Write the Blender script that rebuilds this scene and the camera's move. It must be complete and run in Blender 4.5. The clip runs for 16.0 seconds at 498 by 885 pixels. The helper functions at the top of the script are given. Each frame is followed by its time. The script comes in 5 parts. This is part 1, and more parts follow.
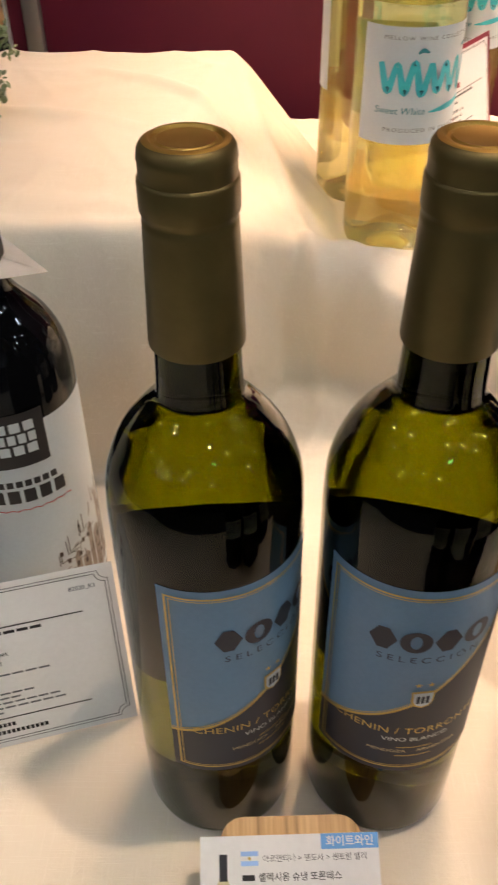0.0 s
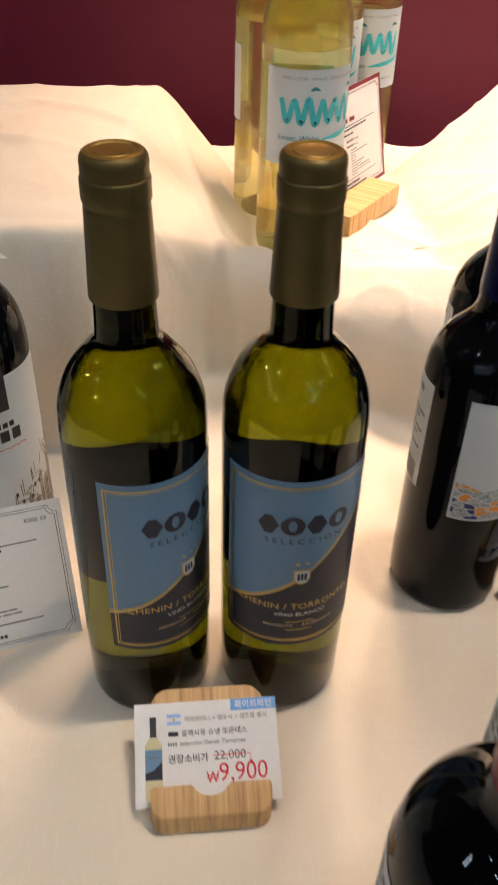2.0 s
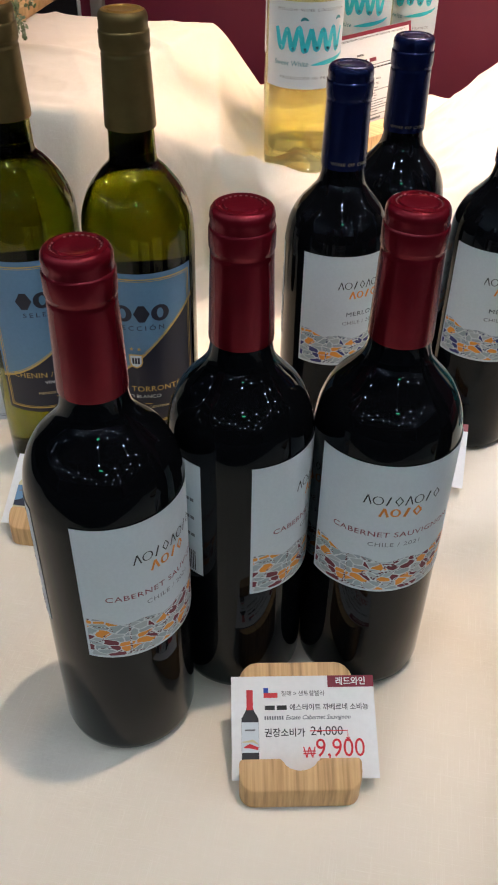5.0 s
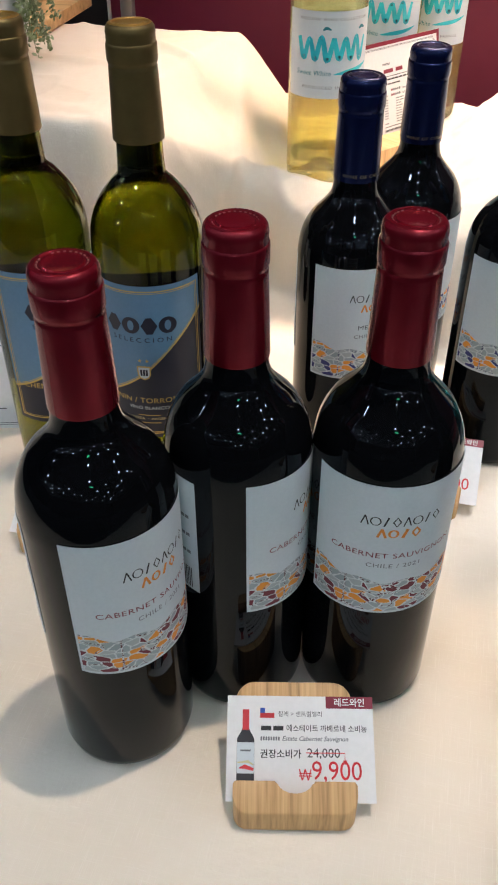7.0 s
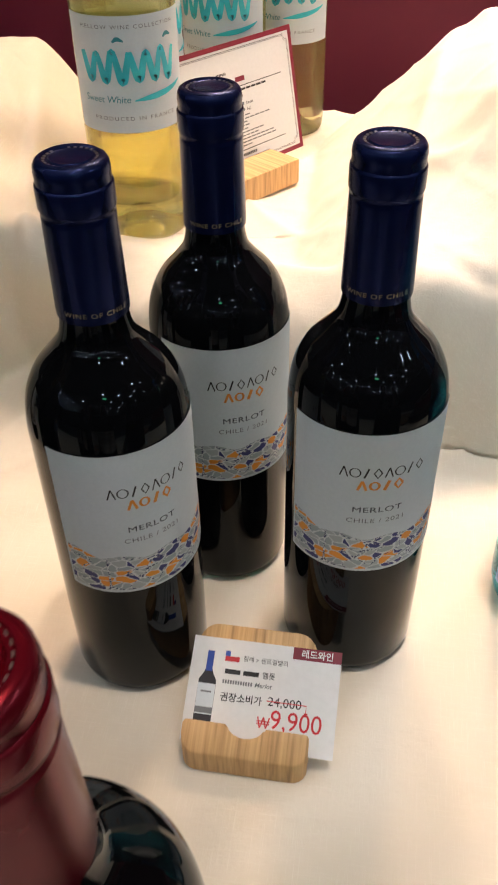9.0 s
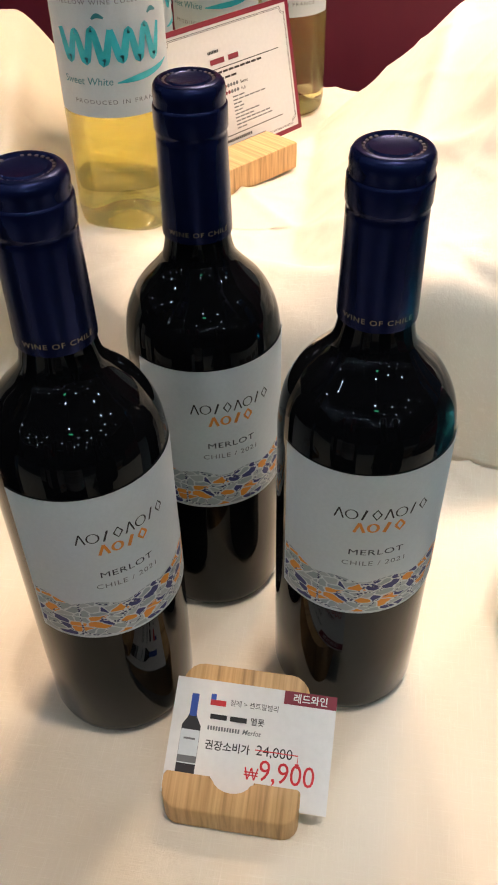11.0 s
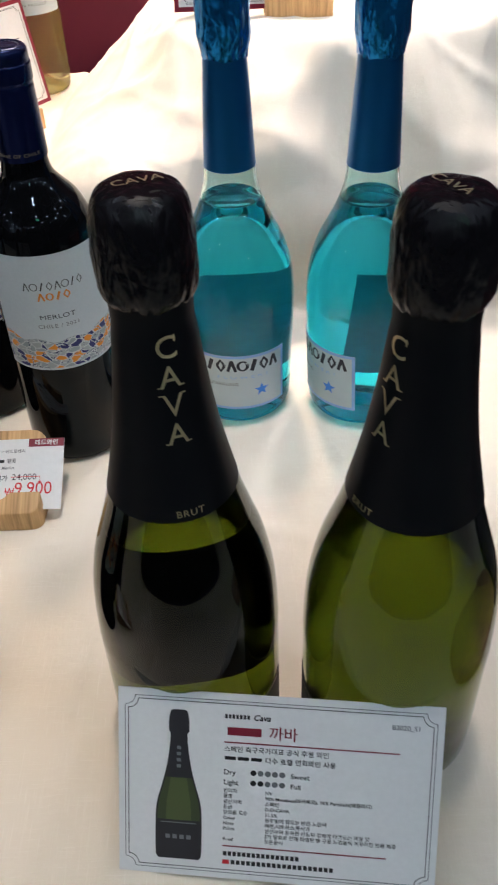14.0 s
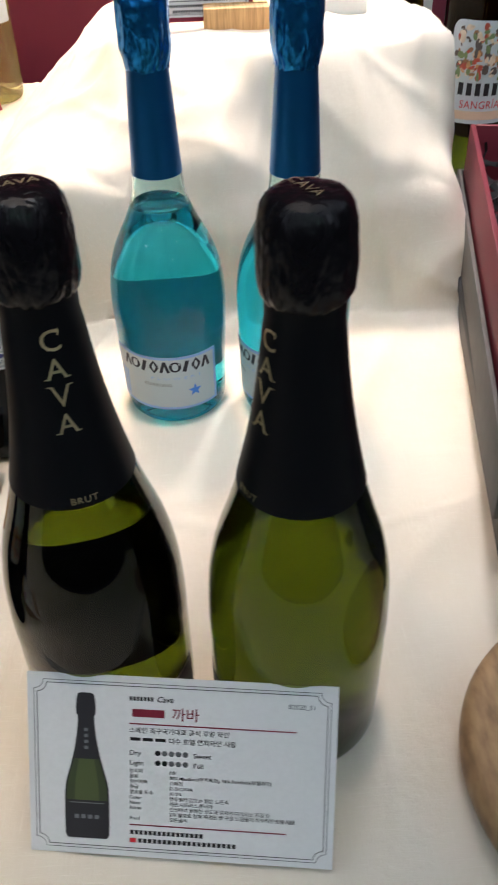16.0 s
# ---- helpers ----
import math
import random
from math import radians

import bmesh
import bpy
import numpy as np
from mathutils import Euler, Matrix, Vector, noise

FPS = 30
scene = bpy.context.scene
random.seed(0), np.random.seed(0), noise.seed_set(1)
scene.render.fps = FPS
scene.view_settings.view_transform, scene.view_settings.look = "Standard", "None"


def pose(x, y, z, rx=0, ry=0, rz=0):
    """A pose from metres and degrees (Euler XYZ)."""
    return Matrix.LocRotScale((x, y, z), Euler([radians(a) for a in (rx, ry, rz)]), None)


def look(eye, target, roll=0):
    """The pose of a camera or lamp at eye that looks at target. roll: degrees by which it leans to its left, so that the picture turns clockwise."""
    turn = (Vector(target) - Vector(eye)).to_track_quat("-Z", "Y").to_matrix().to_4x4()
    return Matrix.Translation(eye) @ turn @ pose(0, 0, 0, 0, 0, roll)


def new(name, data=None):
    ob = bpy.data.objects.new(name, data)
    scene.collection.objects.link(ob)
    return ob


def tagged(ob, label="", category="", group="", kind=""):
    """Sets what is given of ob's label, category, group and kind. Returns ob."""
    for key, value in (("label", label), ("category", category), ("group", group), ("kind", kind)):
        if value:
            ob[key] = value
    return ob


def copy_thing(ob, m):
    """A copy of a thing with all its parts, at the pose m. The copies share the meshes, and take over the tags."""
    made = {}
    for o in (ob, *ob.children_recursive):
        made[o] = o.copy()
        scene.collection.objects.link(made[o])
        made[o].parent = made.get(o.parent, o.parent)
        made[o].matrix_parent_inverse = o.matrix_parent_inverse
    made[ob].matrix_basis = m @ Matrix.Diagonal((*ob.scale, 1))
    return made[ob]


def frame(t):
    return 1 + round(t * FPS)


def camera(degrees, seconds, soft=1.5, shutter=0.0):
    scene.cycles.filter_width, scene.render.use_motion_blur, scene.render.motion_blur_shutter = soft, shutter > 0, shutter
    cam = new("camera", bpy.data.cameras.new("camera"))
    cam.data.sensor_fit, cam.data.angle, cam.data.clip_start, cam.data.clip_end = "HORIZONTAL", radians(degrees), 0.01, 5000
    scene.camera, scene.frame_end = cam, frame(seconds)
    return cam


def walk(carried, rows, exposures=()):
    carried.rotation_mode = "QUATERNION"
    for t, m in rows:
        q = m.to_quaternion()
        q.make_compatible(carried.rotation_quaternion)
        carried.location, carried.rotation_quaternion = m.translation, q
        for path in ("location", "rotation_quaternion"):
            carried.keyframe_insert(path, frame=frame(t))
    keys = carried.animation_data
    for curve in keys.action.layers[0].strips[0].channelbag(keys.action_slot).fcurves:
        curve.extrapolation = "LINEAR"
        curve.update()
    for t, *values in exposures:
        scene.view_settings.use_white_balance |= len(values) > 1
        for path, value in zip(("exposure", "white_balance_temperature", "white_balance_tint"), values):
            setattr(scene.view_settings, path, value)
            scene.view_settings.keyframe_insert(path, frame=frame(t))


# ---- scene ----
cam = camera(33.44, 16.0, soft=1.9, shutter=0.5)
# seconds, eye in metres above the table top, turn in degrees
ROWS = [
    (0.0, 0.0371, 0.0107, 0.4223, 50.26, 0.41, 0.43),
    (0.5, 0.0355, 0.0042, 0.4226, 50.00, -1.27, -2.38),
    (1.0, 0.0409, -0.0100, 0.4318, 50.35, -1.29, -2.80),
    (1.5, 0.0466, -0.0477, 0.4528, 51.40, -1.33, -2.89),
    (2.0, 0.0501, -0.1005, 0.4543, 52.16, -1.40, -3.33),
    (2.5, 0.0862, -0.1433, 0.4389, 52.42, -0.81, -4.81),
    (3.0, 0.1368, -0.1821, 0.4338, 52.13, -0.97, -5.14),
    (3.5, 0.1781, -0.2198, 0.4357, 51.35, -1.85, -1.77),
    (4.0, 0.2197, -0.2572, 0.4381, 51.26, -1.71, 4.29),
    (6.5, 0.2899, -0.2639, 0.4453, 52.00, -0.14, 13.26),
    (7.0, 0.2899, -0.2504, 0.4437, 51.88, 0.09, 13.54),
    (7.5, 0.2896, -0.2270, 0.4400, 51.57, 0.44, 13.04),
    (8.0, 0.2985, -0.1602, 0.4368, 51.61, 0.86, 11.53),
    (8.5, 0.3239, -0.0666, 0.4374, 50.97, 1.35, 9.54),
    (9.0, 0.3436, 0.0194, 0.4183, 50.06, 0.83, 8.31),
    (11.5, 0.3440, 0.0692, 0.4116, 47.63, 0.88, 8.51),
    (12.0, 0.3680, 0.0259, 0.4057, 47.27, 1.32, 6.87),
    (12.5, 0.4185, -0.0478, 0.4208, 47.05, 1.69, 3.76),
    (13.0, 0.4525, -0.1120, 0.4275, 48.01, 2.04, 1.04),
    (13.5, 0.4704, -0.1597, 0.4331, 48.98, 1.81, -0.77),
    (14.0, 0.4827, -0.1865, 0.4351, 49.65, 1.81, -2.14),
    (14.5, 0.4918, -0.1952, 0.4292, 49.74, 1.87, -3.15),
    (15.0, 0.4905, -0.1925, 0.4275, 49.49, 1.74, -3.44),
    (15.5, 0.4953, -0.1940, 0.4297, 49.51, 1.58, -3.54),
    (16.0, 0.5219, -0.2078, 0.4392, 50.29, 1.24, -3.27),
]
walk(cam, [(t, pose(x, y, z, rx, ry, rz)) for t, x, y, z, rx, ry, rz in ROWS],
     exposures=((0.0, 0.03, 7700, 19), (2.0, -0.1, 7400, 19), (3.0, 0.02, 6950, 19), (3.5, 0.14, 6750, 18), (4.0, 0.0, 6650, 17), (7.5, 0.18, 6500, 15), (8.0, 0.19, 6700, 16), (8.8, -0.28, 7050, 16), (11.5, -0.32, 7050, 14),
                (12.5, -0.36, 6700, 14), (13.8, -0.2, 6400, 14), (15.2, -0.12, 6420, 14), (16.0, -0.04, 6600, 14)))

# ------------------------------------------------------------------ light
TAU = 2 * math.pi
world = bpy.data.worlds.new("hall_air")
world.use_nodes = True
world.node_tree.nodes["Background"].inputs[0].default_value = (0.5, 0.6, 0.8, 1)
world.node_tree.nodes["Background"].inputs[1].default_value = 0.02
scene.world = world
scene.view_settings.exposure = 0.0


def spot(name, eye, target, watts, colour, degrees, size, blend=0.6):
    data = bpy.data.lights.new(name, "SPOT")
    data.energy, data.color, data.spot_size = watts, colour, radians(degrees)
    data.spot_blend, data.shadow_soft_size = blend, size
    ob = new(name, data)
    ob.matrix_world = look(eye, target)
    return ob


# booth spotlights: a warm rail by the wall and lamps straight above the table
CREAM = (1.0, 0.80, 0.61)
WHITE = (0.97, 0.97, 1.0)
for x, watts, tone in ((-0.30, 7, (1.0, 0.60, 0.36)), (0.25, 44, (1.0, 0.76, 0.56)), (0.45, 48, CREAM), (0.82, 42, WHITE)):
    spot("booth_spotlight", (x, 1.04, 1.08), (0.75 * x + 0.05, 0.71, 0.0), watts, tone, 66, 0.05, 1.0)
spot("booth_spotlight", (0.52, 0.36, 2.15), (0.70, 0.49, 0.1), 98, WHITE, 28.8, 0.045, 1.0)
spot("booth_spotlight", (0.50, 0.26, 2.15), (0.08, 0.10, 0.0), 80, (1.0, 0.87, 0.72), 32, 0.025, 1.0)

# ------------------------------------------------------------------ materials


def material(name, colour, rough=0.5, metal=0.0, transmission=0.0, ior=1.45, coat=0.0, sheen=0.0):
    m = bpy.data.materials.new(name)
    m.use_nodes = True
    b = m.node_tree.nodes["Principled BSDF"]
    b.inputs["Base Color"].default_value = (*colour, 1)
    b.inputs["Roughness"].default_value = rough
    b.inputs["Metallic"].default_value = metal
    b.inputs["Transmission Weight"].default_value = transmission
    b.inputs["IOR"].default_value = ior
    b.inputs["Coat Weight"].default_value = coat
    b.inputs["Sheen Weight"].default_value = sheen
    return m


def dull(m, level):
    """Less mirror-like than clean glass."""
    bsdf(m).inputs["Specular IOR Level"].default_value = level
    return m


def node(m, kind, **values):
    n = m.node_tree.nodes.new(kind)
    for key, value in values.items():
        n.inputs[key.replace("_", " ")].default_value = value
    return n


def link(m, a, out, b, into):
    m.node_tree.links.new(a.outputs[out], b.inputs[into])


def bsdf(m):
    return m.node_tree.nodes["Principled BSDF"]


def ramp(m, source, out, stops):
    r = m.node_tree.nodes.new("ShaderNodeValToRGB")
    el = r.color_ramp.elements
    while len(el) < len(stops):
        el.new(0.5)
    for e, (p, c) in zip(el, stops):
        e.position, e.color = p, (*c, 1)
    link(m, source, out, r, "Fac")
    return r


def coords(m, scale, kind="Object"):
    t = m.node_tree.nodes.new("ShaderNodeTexCoord")
    s = m.node_tree.nodes.new("ShaderNodeMapping")
    s.inputs["Scale"].default_value = scale
    link(m, t, kind, s, "Vector")
    return s


def bump(m, source, out, strength, distance, under=None):
    b = node(m, "ShaderNodeBump", Strength=strength, Distance=distance)
    link(m, source, out, b, "Height")
    if under:
        link(m, under, "Normal", b, "Normal")
    return b


def speckled(name, a, b, scale, rough, metal=0.0, relief=0.0, coat=0.0, stretch=(1, 1, 1), detail=5.0):
    """A surface whose colour wanders between a and b, with fine relief."""
    m = material(name, a, rough, metal, coat=coat)
    c = coords(m, stretch)
    n = node(m, "ShaderNodeTexNoise", Scale=scale, Detail=detail, Roughness=0.6)
    link(m, c, "Vector", n, "Vector")
    r = ramp(m, n, "Fac", [(0.3, a), (0.7, b)])
    link(m, r, "Color", bsdf(m), "Base Color")
    if relief:
        link(m, bump(m, n, "Fac", 0.5, relief), "Normal", bsdf(m), "Normal")
    return m


def linen():
    m = material("cream_linen", (0.80, 0.74, 0.63), 0.85, sheen=0.15)
    big = node(m, "ShaderNodeTexNoise", Scale=6.0, Detail=3.0)
    link(m, coords(m, (1, 1, 1)), "Vector", big, "Vector")
    # slubs along the two thread directions
    a = node(m, "ShaderNodeTexNoise", Scale=1.0, Detail=4.0, Roughness=0.65)
    link(m, coords(m, (45, 2200, 300)), "Vector", a, "Vector")
    b = node(m, "ShaderNodeTexNoise", Scale=1.0, Detail=4.0, Roughness=0.65)
    link(m, coords(m, (2200, 45, 300)), "Vector", b, "Vector")
    mix = m.node_tree.nodes.new("ShaderNodeMath")
    mix.operation = "MAXIMUM"
    link(m, a, "Fac", mix, 0)
    link(m, b, "Fac", mix, 1)
    base = ramp(m, big, "Fac", [(0.3, (0.72, 0.635, 0.51)), (0.7, (0.785, 0.705, 0.585))])
    slub = ramp(m, mix, "Value", [(0.55, (0, 0, 0)), (0.72, (1, 1, 1))])
    blend = m.node_tree.nodes.new("ShaderNodeMix")
    blend.data_type = "RGBA"
    link(m, slub, "Color", blend, 0)
    link(m, base, "Color", blend, 6)
    blend.inputs[7].default_value = (0.815, 0.74, 0.625, 1)
    link(m, blend, 2, bsdf(m), "Base Color")
    crumple = node(m, "ShaderNodeTexNoise", Scale=70.0, Detail=5.0, Roughness=0.6)
    link(m, coords(m, (1, 1, 1)), "Vector", crumple, "Vector")
    first = bump(m, mix, "Value", 0.35, 0.0007, bump(m, crumple, "Fac", 0.35, 0.002))
    link(m, first, "Normal", bsdf(m), "Normal")
    return m


def oak(name, a, b, along=(140, 10, 140)):
    m = material(name, a, 0.5)
    c = coords(m, along)
    n = node(m, "ShaderNodeTexNoise", Scale=1.0, Detail=3.0, Roughness=0.55, Distortion=0.1)
    link(m, c, "Vector", n, "Vector")
    r = ramp(m, n, "Fac", [(0.30, tuple(0.68 * v for v in a)), (0.45, a), (0.68, b)])
    link(m, r, "Color", bsdf(m), "Base Color")
    fine = node(m, "ShaderNodeTexNoise", Scale=1.0, Detail=3.0)
    link(m, coords(m, (900, 60, 900)), "Vector", fine, "Vector")
    link(m, bump(m, fine, "Fac", 0.25, 0.0004), "Normal", bsdf(m), "Normal")
    return m


def terrazzo(name, accent):
    """Printed mosaic: grey, orange and accent chips on white."""
    m = material(name, (0.7, 0.7, 0.7), 0.45)
    c = coords(m, (0.8, 1.3, 1), "UV")
    warp = node(m, "ShaderNodeTexNoise", Scale=130.0, Detail=2.0)
    link(m, c, "Vector", warp, "Vector")
    add = m.node_tree.nodes.new("ShaderNodeVectorMath")
    add.operation = "MULTIPLY_ADD"
    link(m, warp, "Color", add, 0)
    add.inputs[1].default_value = (0.006, 0.006, 0)
    link(m, c, "Vector", add, 2)
    v = node(m, "ShaderNodeTexVoronoi", Scale=185.0)
    v.voronoi_dimensions = "2D"
    e = node(m, "ShaderNodeTexVoronoi", Scale=185.0)
    e.voronoi_dimensions, e.feature = "2D", "DISTANCE_TO_EDGE"
    link(m, add, 0, v, "Vector")
    link(m, add, 0, e, "Vector")
    pick = ramp(m, v, "Color", [(0.0, (0.30, 0.36, 0.38)), (0.22, (0.40, 0.45, 0.46)), (0.40, (0.33, 0.39, 0.41)), (0.60, (0.82, 0.30, 0.03)), (0.72, accent), (0.82, (0.34, 0.40, 0.42))])
    pick.color_ramp.interpolation = "CONSTANT"
    edge = ramp(m, e, "Distance", [(0.050, (0, 0, 0)), (0.085, (1, 1, 1))])
    blend = m.node_tree.nodes.new("ShaderNodeMix")
    blend.data_type = "RGBA"
    link(m, edge, "Color", blend, 0)
    blend.inputs[6].default_value = (0.62, 0.66, 0.68, 1)
    link(m, pick, "Color", blend, 7)
    # strings of small dots between the chips
    d = node(m, "ShaderNodeTexVoronoi", Scale=560.0, Randomness=0.55)
    d.voronoi_dimensions = "2D"
    link(m, add, 0, d, "Vector")
    where = node(m, "ShaderNodeTexNoise", Scale=95.0, Detail=0.0)
    link(m, c, "Vector", where, "Vector")
    zone = ramp(m, where, "Fac", [(0.478, (0, 0, 0)), (0.485, (1, 1, 1)), (0.515, (1, 1, 1)), (0.522, (0, 0, 0))])
    ground_of = m.node_tree.nodes.new("ShaderNodeMix")
    ground_of.data_type = "RGBA"
    link(m, zone, "Color", ground_of, 0)
    link(m, blend, 2, ground_of, 6)
    dot = ramp(m, d, "Distance", [(0.30, (accent[0] * 0.6, accent[1] * 0.6, accent[2] * 0.6)), (0.38, (0.62, 0.66, 0.68))])
    link(m, dot, "Color", ground_of, 7)
    blend = ground_of
    link(m, blend, 2, bsdf(m), "Base Color")
    return m


def crinkled(name, colour, rough, metal, scale, depth):
    """Foil wrapped by hand: soft dents and sharp creases."""
    m = material(name, colour, rough, metal)
    c = coords(m, (1, 1, 0.45))
    n = node(m, "ShaderNodeTexNoise", Scale=scale, Detail=2.0, Roughness=0.5)
    link(m, c, "Vector", n, "Vector")
    v = node(m, "ShaderNodeTexVoronoi", Scale=scale * 0.8)
    v.feature = "DISTANCE_TO_EDGE"
    link(m, c, "Vector", v, "Vector")
    one = bump(m, v, "Distance", 0.5, depth)
    link(m, bump(m, n, "Fac", 0.6, depth, one), "Normal", bsdf(m), "Normal")
    return m


LINEN = linen()
OAK = oak("light_oak", (0.56, 0.33, 0.14), (0.68, 0.43, 0.20), (420, 9, 26))
PINE = oak("pale_pine", (0.62, 0.38, 0.16), (0.72, 0.47, 0.22), (10, 90, 90))
WALNUT = oak("brown_board", (0.33, 0.19, 0.09), (0.44, 0.27, 0.13), (160, 45, 45))
WALLRED = speckled("maroon_panel", (0.165, 0.014, 0.040), (0.20, 0.018, 0.050), 3.0, 0.55)
CARPET = speckled("grey_carpet", (0.025, 0.025, 0.028), (0.040, 0.040, 0.043), 400.0, 0.95, relief=0.002)
HALL = speckled("dark_hall_concrete", (0.020, 0.020, 0.023), (0.030, 0.030, 0.034), 2.0, 0.9)
ALU = material("grey_aluminium", (0.42, 0.42, 0.40), 0.4, 0.6)
BLACKP = material("black_panel", (0.012, 0.012, 0.014), 0.6)
WHITEP = material("white_strip", (0.75, 0.75, 0.73), 0.5)
DARKGLASS = dull(material("dark_wine_glass", (0.0025, 0.0028, 0.0035), 0.02, ior=1.5), 0.18)
bsdf(DARKGLASS).inputs["Specular Tint"].default_value = (0.80, 0.92, 1.0, 1)
GREENGLASS = dull(material("olive_green_glass", (0.084, 0.098, 0.0021), 0.0, transmission=1.0, ior=1.34), 0.13)
CAVAGLASS = dull(material("dark_green_glass", (0.060, 0.088, 0.004), 0.0, transmission=1.0, ior=1.34), 0.12)
CLEARGLASS = material("pale_clear_glass", (0.78, 0.94, 0.92), 0.0, transmission=1.0, ior=1.36)
BOTTOMDISH = dull(material("dark_bottom_dish", (0.010, 0.011, 0.003), 0.25), 0.2)
YELLOWGLASS = material("pale_wine_glass", (1.0, 0.93, 0.34), 0.0, transmission=0.92, ior=1.38)
bsdf(YELLOWGLASS).inputs["Alpha"].default_value = 0.75
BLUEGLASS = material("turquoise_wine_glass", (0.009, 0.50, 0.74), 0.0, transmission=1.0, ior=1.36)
# tint pales with height: light's shorter path through the narrow part, put into colour
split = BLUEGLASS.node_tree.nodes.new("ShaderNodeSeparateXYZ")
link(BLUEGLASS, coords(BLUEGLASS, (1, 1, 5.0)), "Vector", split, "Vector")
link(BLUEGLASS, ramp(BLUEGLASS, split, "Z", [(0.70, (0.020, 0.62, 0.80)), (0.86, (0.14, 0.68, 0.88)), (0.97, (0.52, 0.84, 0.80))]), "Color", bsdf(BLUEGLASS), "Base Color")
BRONZE = dull(speckled("bronze_capsule", (0.128, 0.093, 0.035), (0.152, 0.112, 0.044), 90.0, 0.42, 0.6), 0.22)
# the bronze foil again, brighter: overhead light painted into the cap top
LITGOLDTOP = speckled("lit_gold_cap_top", (0.42, 0.25, 0.06), (0.48, 0.30, 0.08), 90.0, 0.36, 0.8)
REDCAP = dull(speckled("red_capsule", (0.150, 0.005, 0.012), (0.185, 0.007, 0.016), 90.0, 0.27, 0.5), 0.35)
# the red foil again, brighter: overhead light painted into the cap top
LITREDTOP = speckled("lit_red_cap_top", (0.23, 0.006, 0.016), (0.28, 0.008, 0.020), 90.0, 0.20, 0.7)
BLUECAP = dull(speckled("blue_capsule", (0.0045, 0.010, 0.052), (0.006, 0.013, 0.066), 90.0, 0.27, 0.6), 0.3)
EMBOSS = material("worn_gilt_print", (0.16, 0.12, 0.10), 0.4, 0.5)
BLACKFOIL = dull(crinkled("black_foil", (0.006, 0.0055, 0.007), 0.27, 0.0, 230.0, 0.0017), 0.26)
NECKFOIL = dull(crinkled("smooth_black_foil", (0.006, 0.0065, 0.008), 0.45, 0.0, 60.0, 0.0004), 0.10)
BLUEFOIL = crinkled("blue_foil", (0.012, 0.25, 0.66), 0.22, 0.85, 150.0, 0.0026)
BLUENECK = crinkled("smooth_blue_foil", (0.006, 0.125, 0.34), 0.34, 0.7, 50.0, 0.0004)
PAPER = speckled("white_paper", (0.74, 0.74, 0.73), (0.78, 0.78, 0.77), 300.0, 0.6)
LABEL = speckled("label_paper", (0.58, 0.64, 0.67), (0.62, 0.68, 0.71), 500.0, 0.5)
SKYBLUE = speckled("blue_label_paper", (0.110, 0.230, 0.360), (0.122, 0.250, 0.390), 400.0, 0.4)
INKNAVY = material("navy_print", (0.010, 0.013, 0.028), 0.4)
INK = material("black_print", (0.015, 0.015, 0.017), 0.5)
SEPIA = material("brown_sketch_print", (0.075, 0.055, 0.045), 0.5)
SEPIAWASH = speckled("pale_brown_wash", (0.20, 0.165, 0.14), (0.40, 0.36, 0.33), 90.0, 0.5)
GREYINK = material("grey_print", (0.16, 0.17, 0.18), 0.5)
GOLD = material("gold_print", (0.60, 0.42, 0.13), 0.35, 0.6)
GILT = material("pale_gilt_print", (0.62, 0.52, 0.30), 0.3, 0.7)
DULLGILT = material("dull_gilt_print", (0.30, 0.24, 0.13), 0.4, 0.5)
ORANGE = material("orange_print", (0.80, 0.27, 0.04), 0.45)
MAROON = speckled("maroon_print", (0.20, 0.012, 0.030), (0.23, 0.014, 0.035), 60.0, 0.45)
REDINK = material("red_print", (0.62, 0.02, 0.03), 0.45)
TEAL = speckled("teal_brush_print", (0.01, 0.40, 0.46), (0.02, 0.58, 0.66), 60.0, 0.4)
TEALDARK = material("dark_teal_print", (0.02, 0.22, 0.26), 0.4)
STARBLUE = material("blue_print", (0.05, 0.25, 0.80), 0.4)
PALEBLUE = material("pale_blue_print", (0.30, 0.52, 0.85), 0.45)
SILVER = material("silver_label", (0.55, 0.64, 0.68), 0.4)
BACKPAPER = speckled("thin_back_label", (0.40, 0.46, 0.49), (0.46, 0.52, 0.55), 200.0, 0.5)
TAGBLUE = material("tag_blue_print", (0.13, 0.38, 0.75), 0.45)
FLAGBLUE = material("flag_blue_print", (0.02, 0.07, 0.35), 0.45)
FLAGRED = material("flag_red_print", (0.60, 0.03, 0.04), 0.45)
WINEPRINT = material("pale_wine_print", (0.60, 0.55, 0.32), 0.5)
GREENPRINT = material("olive_print", (0.045, 0.062, 0.025), 0.5)
PALEGREEN = material("pale_olive_print", (0.075, 0.10, 0.035), 0.5)
BACKDARK = dull(material("dark_back_label", (0.005, 0.005, 0.006), 0.9), 0.05)
DARKPRINT = material("dark_bottle_print", (0.02, 0.02, 0.025), 0.5)
BOXRED = speckled("maroon_board", (0.16, 0.018, 0.030), (0.19, 0.022, 0.036), 40.0, 0.5)
BOXGREY = speckled("grey_board", (0.085, 0.078, 0.072), (0.11, 0.10, 0.092), 60.0, 0.6)
SHRED = material("black_shredded_paper", (0.012, 0.012, 0.013), 0.35)
CERAMIC = speckled("white_ceramic", (0.60, 0.60, 0.60), (0.66, 0.66, 0.65), 40.0, 0.3)
LEAF = speckled("frosted_leaf", (0.13, 0.20, 0.07), (0.42, 0.46, 0.30), 90.0, 0.6)
STEM = material("green_stem", (0.10, 0.13, 0.05), 0.6)
